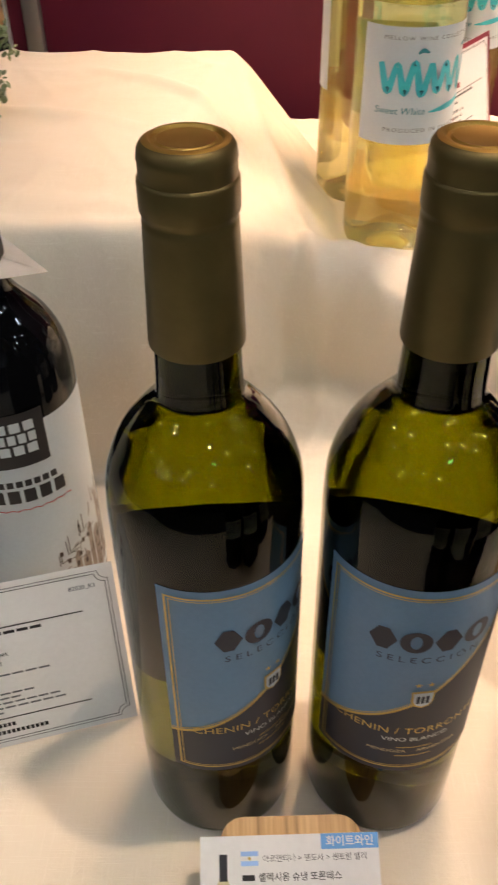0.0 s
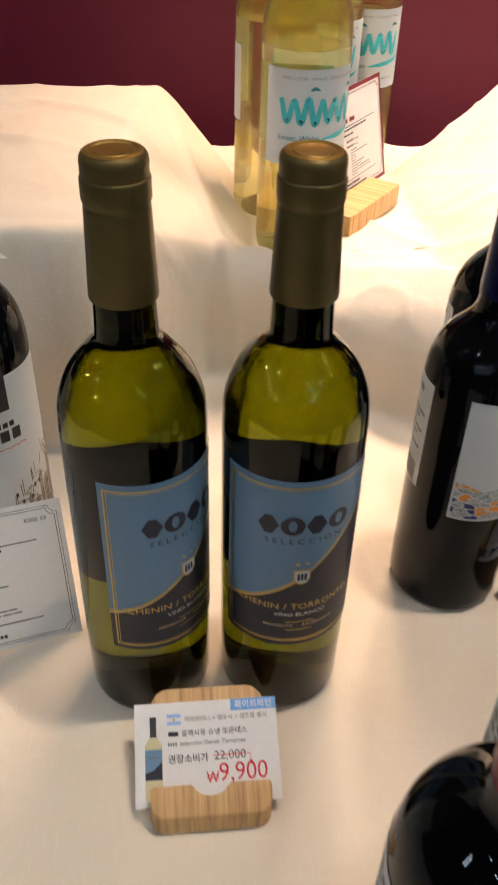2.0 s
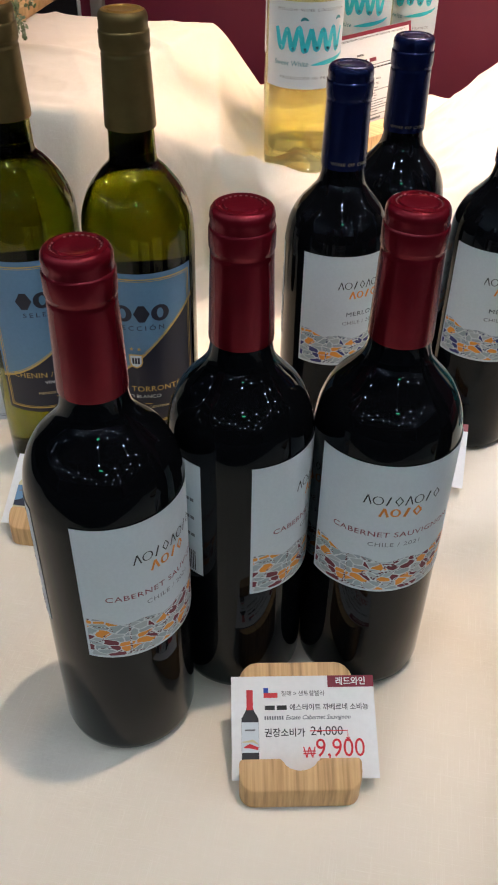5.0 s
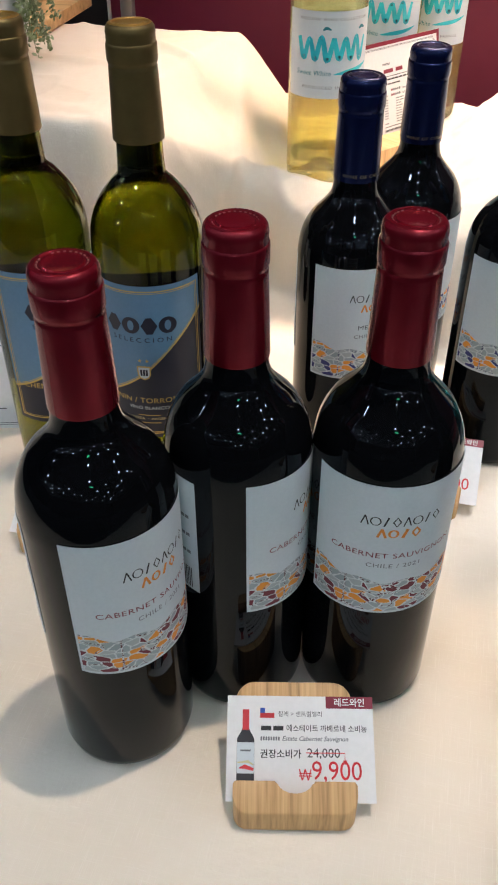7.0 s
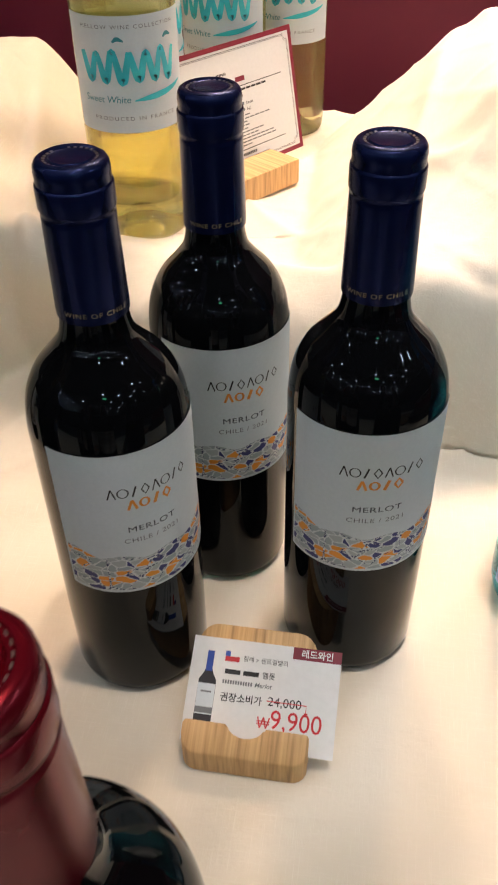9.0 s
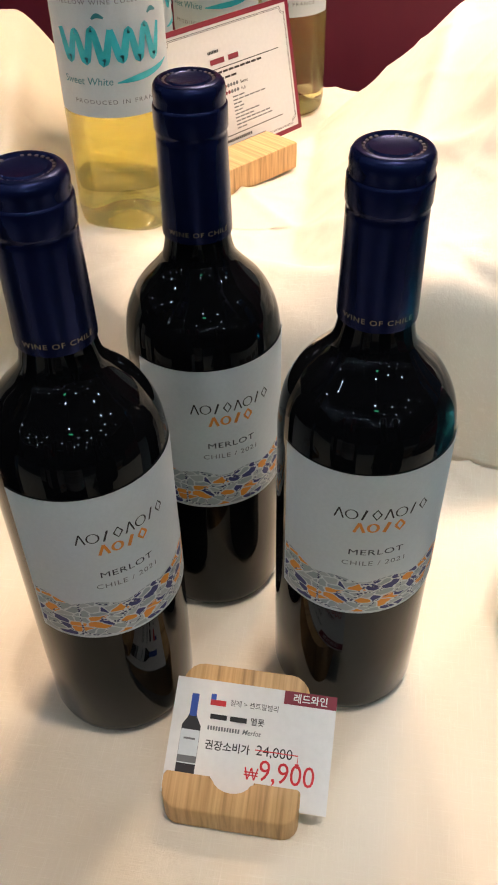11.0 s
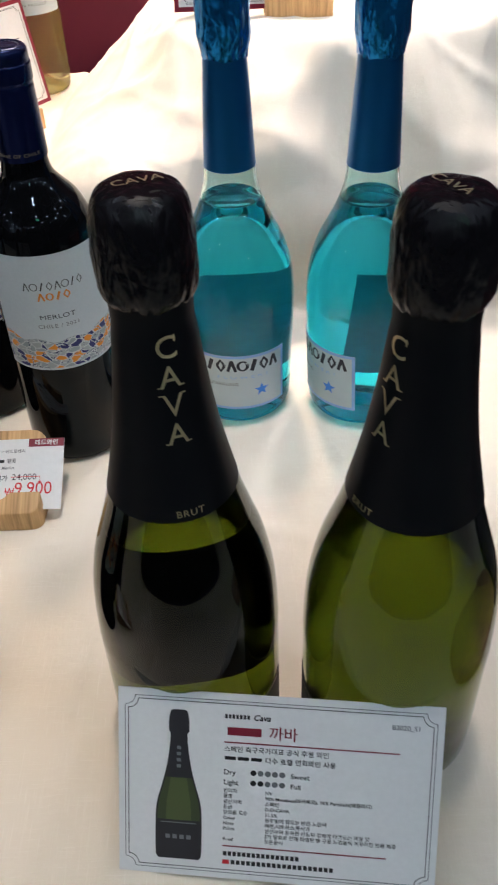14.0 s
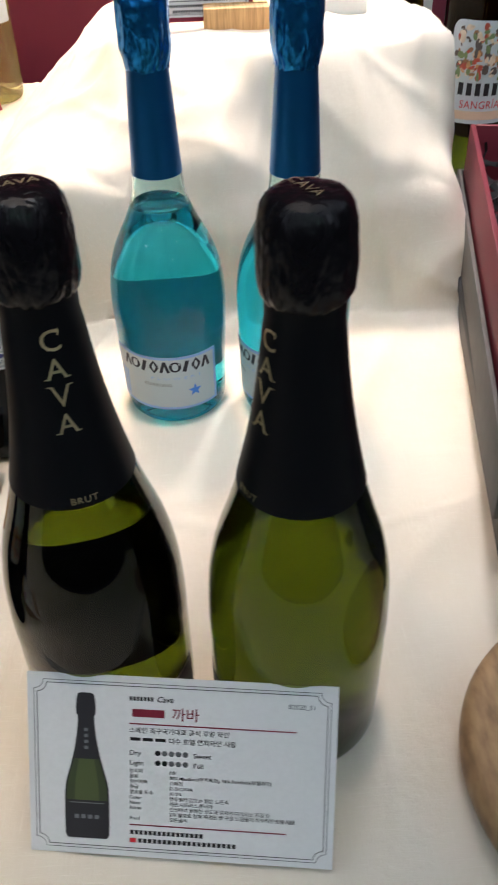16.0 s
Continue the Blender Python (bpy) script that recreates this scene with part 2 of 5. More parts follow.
MOSAIC_RED = terrazzo("mosaic_print_maroon", (0.16, 0.015, 0.03))
MOSAIC_BLUE = terrazzo("mosaic_print_navy", (0.03, 0.035, 0.16))
LAMPGLOW = bpy.data.materials.new("lamp_glow")
LAMPGLOW.use_nodes = True
bsdf(LAMPGLOW).inputs["Emission Color"].default_value = (0.72, 0.85, 1.0, 1)
bsdf(LAMPGLOW).inputs["Emission Strength"].default_value = 170.0
GREENGLOW = bpy.data.materials.new("exit_sign_glow")
GREENGLOW.use_nodes = True
bsdf(GREENGLOW).inputs["Emission Color"].default_value = (0.05, 1.0, 0.45, 1)
bsdf(GREENGLOW).inputs["Emission Strength"].default_value = 25.0

# ------------------------------------------------------------------ mesh helpers


def mesh_of(name, bm, mat, smooth=True):
    me = bpy.data.meshes.new(name)
    bm.to_mesh(me)
    bm.free()
    me.materials.append(mat)
    if smooth:
        me.shade_smooth()
        me.set_sharp_from_angle(angle=radians(38))
    return me


def part(name, bm, mat, parent, label="", smooth=True):
    ob = new(name, mesh_of(name, bm, mat, smooth))
    if parent:
        ob.parent = parent
    if label:
        ob["label"] = label
    return ob


def thing(name, label, category, group="", kind=""):
    return tagged(new(name), label, category, group, kind)


def whole(name, bm, mat, label, category, group="", kind="", smooth=True):
    return tagged(part(name, bm, mat, None, "", smooth), label, category, group, kind)


def spin(profile, n=64, inward=False, bm=None):
    """A turned body from (radius, height) pairs, bottom to top."""
    bm = bm or bmesh.new()
    rings = []
    for r, z in profile:
        if r < 1e-6:
            rings.append([bm.verts.new((0, 0, z))])
        else:
            rings.append([bm.verts.new((r * math.cos(TAU * i / n), r * math.sin(TAU * i / n), z)) for i in range(n)])
    for a, b in zip(rings, rings[1:]):
        for i in range(n):
            j = (i + 1) % n
            if len(a) == 1 and len(b) == 1:
                continue
            if len(a) == 1:
                f = [a[0], b[j], b[i]]
            elif len(b) == 1:
                f = [a[i], a[j], b[0]]
            else:
                f = [a[i], a[j], b[j], b[i]]
            bm.faces.new(f[::-1] if inward else f)
    return bm


def smooth_profile(points, steps=5):
    """Catmull-Rom through (radius, height) pairs."""
    p = [Vector(q) for q in points]
    p = [2 * p[0] - p[1]] + p + [2 * p[-1] - p[-2]]
    out = []
    for a, b, c, d in zip(p, p[1:], p[2:], p[3:]):
        for k in range(steps):
            t = k / steps
            out.append(0.5 * (2 * b + (c - a) * t + (2 * a - 5 * b + 4 * c - d) * t * t + (3 * b - a - 3 * c + d) * t ** 3))
    out.append(p[-2])
    return [(max(v.x, 0.0), v.y) for v in out]


def block(sx, sy, sz, at=(0, 0, 0), bevel=0.0, segments=2, turn=0.0, bm=None):
    """A box with softened edges; at is the middle of its foot."""
    one = bmesh.new()
    bmesh.ops.create_cube(one, size=1.0)
    bmesh.ops.scale(one, vec=(sx, sy, sz), verts=one.verts)
    if bevel:
        bmesh.ops.bevel(one, geom=one.edges[:], offset=bevel, segments=segments, profile=0.5, affect="EDGES")
    bmesh.ops.transform(one, matrix=Matrix.Translation((at[0], at[1], at[2] + sz / 2)) @ Matrix.Rotation(radians(turn), 4, "Z"), verts=one.verts)
    if bm is None:
        return one
    return merge(bm, one)


def merge(bm, other):
    table = {v: bm.verts.new(v.co) for v in other.verts}
    for f in other.faces:
        bm.faces.new([table[v] for v in f.verts])
    other.free()
    return bm


# prints are flat bmeshes in (u, v); wrap() lays them on a cylinder, lay() on a plane
def quad(u0, v0, u1, v1, bm=None):
    bm = bm or bmesh.new()
    n = max(1, int((u1 - u0) / 0.003))
    low = [bm.verts.new((u0 + (u1 - u0) * i / n, v0, 0)) for i in range(n + 1)]
    top = [bm.verts.new((u0 + (u1 - u0) * i / n, v1, 0)) for i in range(n + 1)]
    for i in range(n):
        bm.faces.new([low[i], low[i + 1], top[i + 1], top[i]])
    return bm


def disc(u, v, r, bm=None, squash=1.0, n=14):
    bm = bm or bmesh.new()
    bm.faces.new([bm.verts.new((u + r * math.cos(TAU * i / n), v + squash * r * math.sin(TAU * i / n), 0)) for i in range(n)])
    return bm


def hoop(u, v, r, w, bm=None, squash=1.0, n=20):
    bm = bm or bmesh.new()
    a = [bm.verts.new((u + r * math.cos(TAU * i / n), v + squash * r * math.sin(TAU * i / n), 0)) for i in range(n)]
    b = [bm.verts.new((u + (r - w) * math.cos(TAU * i / n), v + squash * (r - 0.6 * w) * math.sin(TAU * i / n), 0)) for i in range(n)]
    for i in range(n):
        j = (i + 1) % n
        bm.faces.new([a[i], a[j], b[j], b[i]])
    return bm


def shape(points, bm=None):
    bm = bm or bmesh.new()
    bm.faces.new([bm.verts.new((u, v, 0)) for u, v in points])
    return bm


def star(u, v, r, bm=None):
    return shape([(u + (r if i % 2 == 0 else 0.42 * r) * math.sin(TAU * i / 10), v + (r if i % 2 == 0 else 0.42 * r) * math.cos(TAU * i / 10)) for i in range(10)], bm)


def ribbon(points, widths, bm=None):
    """A brush line through (u, v) points; one width or one for each point."""
    bm = bm or bmesh.new()
    p = [Vector(q) for q in points]
    w = widths if isinstance(widths, (list, tuple)) else [widths] * len(p)
    left, right = [], []
    for i, q in enumerate(p):
        d = (p[min(i + 1, len(p) - 1)] - p[max(i - 1, 0)]).normalized()
        s = Vector((-d.y, d.x)) * w[i] / 2
        left.append(bm.verts.new((*(q + s), 0)))
        right.append(bm.verts.new((*(q - s), 0)))
    for i in range(len(p) - 1):
        bm.faces.new([right[i], right[i + 1], left[i + 1], left[i]])
    return bm


def strip(u0, u1, low, high, n=40, bm=None):
    """The area between two curves low(u) and high(u)."""
    bm = bm or bmesh.new()
    us = [u0 + (u1 - u0) * i / n for i in range(n + 1)]
    a = [bm.verts.new((u, low(u), 0)) for u in us]
    b = [bm.verts.new((u, high(u), 0)) for u in us]
    for i in range(n):
        bm.faces.new([a[i], a[i + 1], b[i + 1], b[i]])
    return bm


def words(body, size, u=0.0, v=0.0, align="CENTER", slant=0.0, stretch=1.0, spacing=1.0, thick=0.0, bm=None):
    """Lettering with the built-in font; size is the height of a line."""
    data = bpy.data.curves.new("lettering", "FONT")
    data.body, data.size, data.align_x, data.shear = body, size, align, slant
    data.space_character, data.resolution_u, data.offset = spacing, 3, thick
    ob = bpy.data.objects.new("lettering", data)
    scene.collection.objects.link(ob)
    me = ob.evaluated_get(bpy.context.evaluated_depsgraph_get()).to_mesh()
    one = bmesh.new()
    one.from_mesh(me)
    for vert in one.verts:
        vert.co = (u + vert.co.x * stretch, v + vert.co.y, 0)
    bpy.data.objects.remove(ob)
    bpy.data.curves.remove(data)
    for f in one.faces:
        if f.normal.z < 0:
            f.normal_flip()
    return one if bm is None else merge(bm, one)


def bars(u0, v0, u1, v1, count, bm=None, gap=0.25):
    """A row of plain blocks in place of lettering."""
    bm = bm or bmesh.new()
    step = (u1 - u0) / count
    for i in range(count):
        quad(u0 + i * step + gap * step / 2, v0, u0 + (i + 1) * step - gap * step / 2, v1, bm)
    return bm


def signs(u0, v0, u1, v1, count, bm=None, thick=0.0):
    """Plain bars in place of words that are not lettered: one for every two or three characters."""
    n = max(1, round(count / 2.5))
    tall = v1 - v0
    return bars(u0, v0 + 0.18 * tall, u1, v1 - 0.18 * tall, n, bm, 0.16)


def wrap(bm, radius, centre=0.0, lift=0.0002):
    """Lays a print on a body of that radius (a number, or a function of the height); u = 0 faces centre degrees to the right of the front."""
    uv = bm.loops.layers.uv.new("UVMap")
    for f in bm.faces:
        for lp in f.loops:
            lp[uv].uv = (lp.vert.co.x, lp.vert.co.y)
    for vert in bm.verts:
        u, v = vert.co.x, vert.co.y
        r = radius(v) if callable(radius) else radius
        ref = radius if not callable(radius) else r
        a = u / ref + radians(centre)
        vert.co = ((r + lift) * math.sin(a), -(r + lift) * math.cos(a), v)
    return bm


def lay(bm, m, lift=0.0002):
    """Lays a print on the plane whose axes are those of m: u along x, v along y, proud along z."""
    for vert in bm.verts:
        vert.co = m @ Vector((vert.co.x, vert.co.y, lift))
    return bm


def at_radius(profile):
    """The radius of a turned body by height."""
    zs, rs = [q[1] for q in profile], [q[0] for q in profile]
    return lambda z: float(np.interp(z, zs, rs))

# ------------------------------------------------------------------ the hall and the booth
WALL_Y = 1.12
whole("floor", block(30, 30, 0.1, (0, 0, -0.85)), CARPET, "dark grey carpet of the exhibition hall", "floor", kind="structure")
whole("ceiling", block(30, 30, 0.1, (0, 0, 4.4)), HALL, "high dark concrete hall ceiling", "ceiling", kind="structure")
for nm, sx, sy, at in (("wall_south", 30, 0.2, (0, -15, -0.75)), ("wall_west", 0.2, 30, (-15, 0, -0.75)), ("wall_east", 0.2, 30, (15, 0, -0.75)), ("wall_north", 30, 0.2, (0, 15, -0.75))):
    whole(nm, block(sx, sy, 5.15, at), HALL, "plain grey wall of the hall", "wall", kind="structure")
whole("booth_wall", block(3.4, 0.04, 3.0, (-0.226 + 1.7, WALL_Y + 0.02, -0.75), 0.002), WALLRED, "maroon laminate panel wall of the booth", "wall", kind="structure")
whole("booth_wall", block(0.02, 0.036, 3.0, (-0.258, WALL_Y + 0.022, -0.75), 0.001), WALLRED, "narrow maroon panel beside the aluminium post", "wall", kind="structure")
whole("booth_post", block(0.021, 0.05, 3.0, (-0.2370, WALL_Y + 0.015, -0.75), 0.003), ALU, "grey aluminium post between booth panels", "post", kind="structure")
whole("trim", block(0.003, 0.045, 3.0, (-0.2700, WALL_Y + 0.02, -0.75), 0.0005), WHITEP, "thin white edge strip of the panel", "trim", kind="structure")
whole("booth_wall", block(2.4, 0.03, 3.0, (-1.472, WALL_Y + 0.06, -0.75), 0.001), BLACKP, "black panel beyond the maroon booth wall", "wall", kind="structure")

lamp = thing("ceiling_lamp", "small square cool white lamp hung from the hall ceiling", "ceiling lamp", "hall lamps")
part("housing", block(0.27, 0.18, 0.06, (0, 0, 0.005), 0.01), ALU, lamp)
part("diffuser", block(0.22, 0.13, 0.012, (0, 0, -0.008), 0.003), LAMPGLOW, lamp, "glowing white diffuser")
part("rod", block(0.02, 0.02, 0.185, (0, 0, 0.065), 0.002), ALU, lamp)
lamp.matrix_world = pose(-9.5, -11.0, 4.15)
rng = random.Random(21)
for i in range(8):
    for k in range(6):
        if (i or k) and rng.random() < 0.8:
            copy_thing(lamp, pose(-9.5 + 2.7 * i + rng.uniform(-0.9, 0.9), -11.0 + 2.3 * k + rng.uniform(-0.7, 0.7), 4.15))
sign = thing("exit_sign", "small glowing green sign hung from the ceiling", "sign")
part("housing", block(0.42, 0.05, 0.20, (0, 0.033, 0), 0.008), BLACKP, sign)
part("panel", block(0.36, 0.012, 0.14, (0, 0.0, 0.03), 0.002), GREENGLOW, sign, "glowing green panel")
part("rod", block(0.02, 0.02, 1.605, (0, 0.033, 0.2), 0.002), ALU, sign)
sign.matrix_world = pose(1.2, -3.1, 2.6, 0, 0, 180)

# the table under the cloth
table = thing("display_table", "folding display table hidden under the cream cloth", "table")
part("tabletop", block(1.78, 1.30, 0.03, (0.15, 0.345, -0.034), 0.004), BLACKP, table)
for x in (-0.68, 0.98):
    for y in (-0.26, 0.93):
        part("leg", block(0.035, 0.035, 0.716, (x, y, -0.75), 0.004), ALU, table)


# ------------------------------------------------------------------ the cloth
def rise(t, a, b):
    s = np.clip((t - a) / (b - a), 0, 1)
    return s * s * (3 - 2 * s) * 0.5 + s * 0.5


def blur(h, n):
    for axis in (0, 1):
        for _ in range(2):
            pad = [(n, n) if k == axis else (0, 0) for k in (0, 1)]
            q = np.cumsum(np.pad(h, pad, mode="edge"), axis=axis)
            q = np.concatenate([np.zeros_like(np.take(q, [0], axis=axis)), q], axis=axis)
            m = h.shape[axis]
            hi = np.take(q, range(2 * n + 1, 2 * n + 1 + m), axis=axis)
            h = (hi - np.take(q, range(m), axis=axis)) / (2 * n + 1)
    return h


def wander(x, y, fx, fy, seed):
    """A soft random field made of a few waves."""
    rng = np.random.RandomState(seed)
    out = 0 * x
    for _ in range(7):
        a, b, c = rng.uniform(-1, 1), rng.uniform(-1, 1), rng.uniform(0, TAU)
        out = out + np.sin(a * fx * x + b * fy * y + c)
    return out / 7


def crease(x, y, x0, y0, x1, y1, width, height):
    """A ridge along a line, fading at both ends."""
    d = np.array([x1 - x0, y1 - y0])
    n = np.hypot(*d)
    s = ((x - x0) * d[0] + (y - y0) * d[1]) / n ** 2
    q = ((x - x0) * d[1] - (y - y0) * d[0]) / n
    return height * np.exp(-(q / width) ** 2) * np.clip(1 - (2 * s - 1) ** 2, 0, 1)


def ridged(x, y, fx, fy, seed, sharp=3.0):
    """Sharp crests where a soft field crosses zero."""
    return np.exp(-sharp * 6 * np.abs(wander(x, y, fx, fy, seed)))


STEP = 0.003
xs = np.arange(-0.76, 1.0601, STEP)
ys = np.arange(-0.354, 1.0121, STEP)
X, Y = np.meshgrid(xs, ys, indexing="ij")
WOB = 0.010 * wander(X, Y, 26, 8, 3)
FOLD = 0.018 * wander(X, Y, 55, 20, 8)


def even(t, a, b):
    return np.clip((t - a) / (b - a), 0, 1)


# left riser: a straight ridge, and beside it a plane that slants down to the middle riser
ridge = np.interp(ys, [0.465, 0.62, 0.73, 0.82, 0.90], [-0.030, -0.020, -0.005, 0.015, 0.020])[None, :] + 0.15 * WOB
spread = 0.108 - ridge
brow = np.interp(xs, [-0.04, -0.025, 0.005, 0.040, 0.070, 0.105, 0.14], [0.466, 0.470, 0.522, 0.572, 0.603, 0.622, 0.66])[:, None]
skirt = np.interp(xs, [-0.03, 0.040, 0.090], [0.028, 0.040, 0.030])[:, None]
plane = 0.0965 + 0.1085 * (1 - even(X - ridge, 0, spread))
left_tier = plane * rise(Y + 0.3 * WOB + 0.10 * FOLD, brow - skirt, brow) * (1 - rise(Y, 0.850, 0.885)) * (X < 0.4)
# middle riser: a creased lip that rolls over into a steep drop, with a shallow hollow behind it
lip = np.interp(xs, [-0.30, -0.05, 0.0, 0.05, 0.09, 0.13, 0.18, 0.27, 0.39, 0.54], [0.680, 0.640, 0.622, 0.607, 0.600, 0.600, 0.590, 0.558, 0.540, 0.540])[:, None] + 0.12 * WOB
fade = np.interp(xs, [0.22, 0.31], [1, 0])[:, None]
foot = np.interp(xs, [-0.30, -0.05, 0.0, 0.06, 0.10, 0.14, 0.17, 0.20, 0.244, 0.30, 0.37, 0.54], [0.650, 0.612, 0.598, 0.580, 0.570, 0.548, 0.522, 0.505, 0.482, 0.490, 0.520, 0.525])[:, None] + 0.4 * WOB + 0.5 * FOLD - 0.020 * fade
crest = np.interp(xs, [-0.30, -0.05, 0.02, 0.08, 0.125, 0.20, 0.27, 0.40, 0.50], [0.104, 0.120, 0.135, 0.133, 0.120, 0.117, 0.130, 0.138, 0.108])[:, None]
roll = np.clip((Y - foot) / (lip - foot), 0, 1)
front = crest * (0.70 * (1 - (1 - roll) ** 4) + 0.30 * roll)
behind = 0.0965 + (crest - 0.0965) * np.exp(-(np.maximum(Y - lip, 0) / 0.032) ** 1.5)
mid_tier = np.where(Y < lip, front, behind) * (1 - rise(Y, 0.985, 1.0)) * rise(X, -0.30, -0.24) * (1 - rise(X, 0.74, 0.77))
# right riser: an upright face to a crease, and above it a slope up to the top
ramp_left = 0.0965 * rise(X + WOB, 0.225, 0.285) + 0.1355 * even(X + 0.5 * WOB, 0.285, 0.437)
skew = np.interp(xs, [0.50, 0.62, 0.73], [0.0, 0.008, 0.020])[:, None]
reach = np.interp(xs, [0.30, 0.50, 0.57, 0.75], [0.690, 0.660, 0.590, 0.600])[:, None]
hung = Y - skew + 0.25 * FOLD + 0.3 * WOB
spread = np.interp(xs, [0.48, 0.60, 0.73], [0.0, 0.020, 0.060])[:, None]
face = np.minimum(ramp_left, 0.140) * rise(hung, 0.532 - spread, 0.549)
right_tier = face + np.clip(ramp_left - 0.140, 0, 1) * (0.93 * even(hung, 0.549, reach) + 0.07 * even(hung, reach, 0.80))
right_tier = right_tier * (1 - rise(Y + 0.5 * WOB, 0.880, 0.915)) * (1 - rise(X + 0.3 * WOB, 0.746, 0.780))
H = np.maximum(np.maximum(left_tier, mid_tier), right_tier)
H = blur(H, 1)
slope = np.hypot(*np.gradient(H, STEP))
calm = np.clip(1 - slope, 0, 1)
back = np.clip((Y - 0.42) / 0.06, 0, 1)
H = H + 0.0012 * wander(X, Y, 34, 34, 5) * calm + 0.0005 * wander(X, Y, 110, 120, 12) * calm + 0.0030 * wander(X, Y, 14, 22, 6) * calm * np.clip((Y - 0.2) / 0.3, 0.2, 1)
# pulled folds: long and shallow on the table, fuller on the risers
H = H + calm * (0.0026 * ridged(X, Y, 13, 9, 31, 2.0) + 0.0011 * ridged(X, Y, 30, 24, 33, 2.0))
back = back * np.clip((X - 0.02) / 0.06, 0.35, 1)
H = H + back * (0.0055 * ridged(X + 0.6 * Y, Y, 26, 7, 41, 1.6) + 0.0040 * ridged(X - 0.5 * Y, Y, 40, 12, 43, 2.0) + 0.0018 * ridged(X, Y, 70, 60, 47, 2.0))
H = H + crease(X, Y, 0.30, 0.18, 0.62, 0.30, 0.012, 0.003) + crease(X, Y, 0.40, 0.26, 0.55, 0.21, 0.008, 0.0025)
H = H + crease(X, Y, 0.02, 0.38, 0.30, 0.50, 0.02, 0.006) + crease(X, Y, 0.60, 0.12, 0.76, 0.30, 0.012, 0.004)
H = H + crease(X, Y, -0.2, 0.60, 0.01, 0.80, 0.02, 0.003) + crease(X, Y, -0.25, 0.52, 0.0, 0.49, 0.015, 0.003)
H = H + crease(X, Y, 0.50, 0.62, 0.72, 0.90, 0.02, 0.004) + crease(X, Y, 0.36, 0.62, 0.42, 0.95, 0.010, 0.007)
H = H + crease(X, Y, -0.30, 0.72, 0.0, 0.62, 0.009, 0.005) + crease(X, Y, -0.12, 0.80, 0.05, 0.66, 0.008, 0.006) + crease(X, Y, 0.10, 0.50, 0.02, 0.84, 0.007, 0.008)
H = H + crease(X, Y, 0.46, 0.60, 0.50, 0.95, 0.010, 0.005) + crease(X, Y, 0.40, 0.60, 0.70, 0.57, 0.008, 0.004) + crease(X, Y, 0.30, 0.70, 0.44, 0.62, 0.009, 0.006)
H = H + crease(X, Y, 0.56, 0.20, 0.72, 0.24, 0.005, 0.0018) + crease(X, Y, 0.58, -0.02, 0.66, 0.22, 0.008, 0.0022) + crease(X, Y, 0.10, 0.10, 0.24, 0.16, 0.007, 0.0014)
H = H + crease(X, Y, 0.36, -0.10, 0.40, 0.22, 0.007, 0.0022) + crease(X, Y, -0.10, 0.12, 0.02, 0.02, 0.007, 0.0018) + crease(X, Y, 0.42, 0.30, 0.66, 0.46, 0.010, 0.003)
H = H + crease(X, Y, 0.37, 0.30, 0.44, 0.46, 0.007, 0.004) + crease(X, Y, 0.60, 0.30, 0.70, 0.48, 0.014, 0.006)
# things stand on flat patches
FLAT = ((0.0166, 0.2435), (0.1, 0.244), (0.1485, 0.0235), (0.2045, 0.079), (0.280, 0.095), (0.230, 0.319), (0.2666, 0.408), (0.350, 0.349), (0.150, 0.678), (0.132, 0.775), (0.193, 0.868), (0.247, 0.928), (0.452, 0.0863), (0.5555, 0.0733), (0.482, 0.390), (0.584, 0.382), (-0.093, 0.350))
for fx, fy in FLAT:
    near = np.exp(-(np.hypot(X - fx, Y - fy) / 0.042) ** 6)
    H = H * (1 - near) + near * float(H[int(round((fx - xs[0]) / STEP)), int(round((fy - ys[0]) / STEP))])
# the table's rim: the cloth hangs down outside
out = np.maximum.reduce([(-0.300 - Y), (-0.72 - X), (X - 1.02), 0 * X])
H = np.where(out > 0, -8.0 * out, H)
H = H + 0.0003
nx, ny = X.shape
# hanging folds stand out from the slopes
gx, gy = np.gradient(H, STEP)
size = np.sqrt(gx * gx + gy * gy + 1)
run = Y + H
hang = np.clip(np.hypot(gx, gy) / 1.2, 0, 1) * np.clip((Y - 0.40) / 0.05, 0, 1)
pull = 0.022 * wander(X + 0.45 * run, run, 48, 12, 61) + 0.010 * ridged(X - 0.55 * run, run, 34, 8, 63, 1.2) + 0.004 * ridged(X + 0.8 * run, run, 60, 20, 65, 1.5)
pull = pull + 0.009 * np.clip((X - 0.52) * 10, 0, 1) * ridged(X + 0.12 * run, run, 60, 4, 71, 0.9)
pull = blur(hang, 3) * pull * (0.42 + 0.42 * np.clip((X - 0.34) * 6, 0, 1))
# below the lip the cloth hangs straight or falls back under it
under = 0.040 * fade * (1 - np.clip(H / crest, 0, 1)) * np.exp(-np.maximum(np.minimum(foot, brow - skirt) - Y, 0) / 0.04) * (Y < np.maximum(lip, brow)) * (Y > 0.2)
verts = np.stack([(X - pull * gx / size).ravel(), (Y + under - pull * gy / size).ravel(), (H + pull / size).ravel()], 1)
ij = np.arange(nx * ny).reshape(nx, ny)
faces = np.stack([ij[:-1, :-1], ij[1:, :-1], ij[1:, 1:], ij[:-1, 1:]], -1).reshape(-1, 4)
me = bpy.data.meshes.new("tablecloth")
me.from_pydata(verts.tolist(), [], faces.tolist())
me.materials.append(LINEN)
me.shade_smooth()
tagged(new("tablecloth", me), "cream linen tablecloth draped over table and risers", "tablecloth")


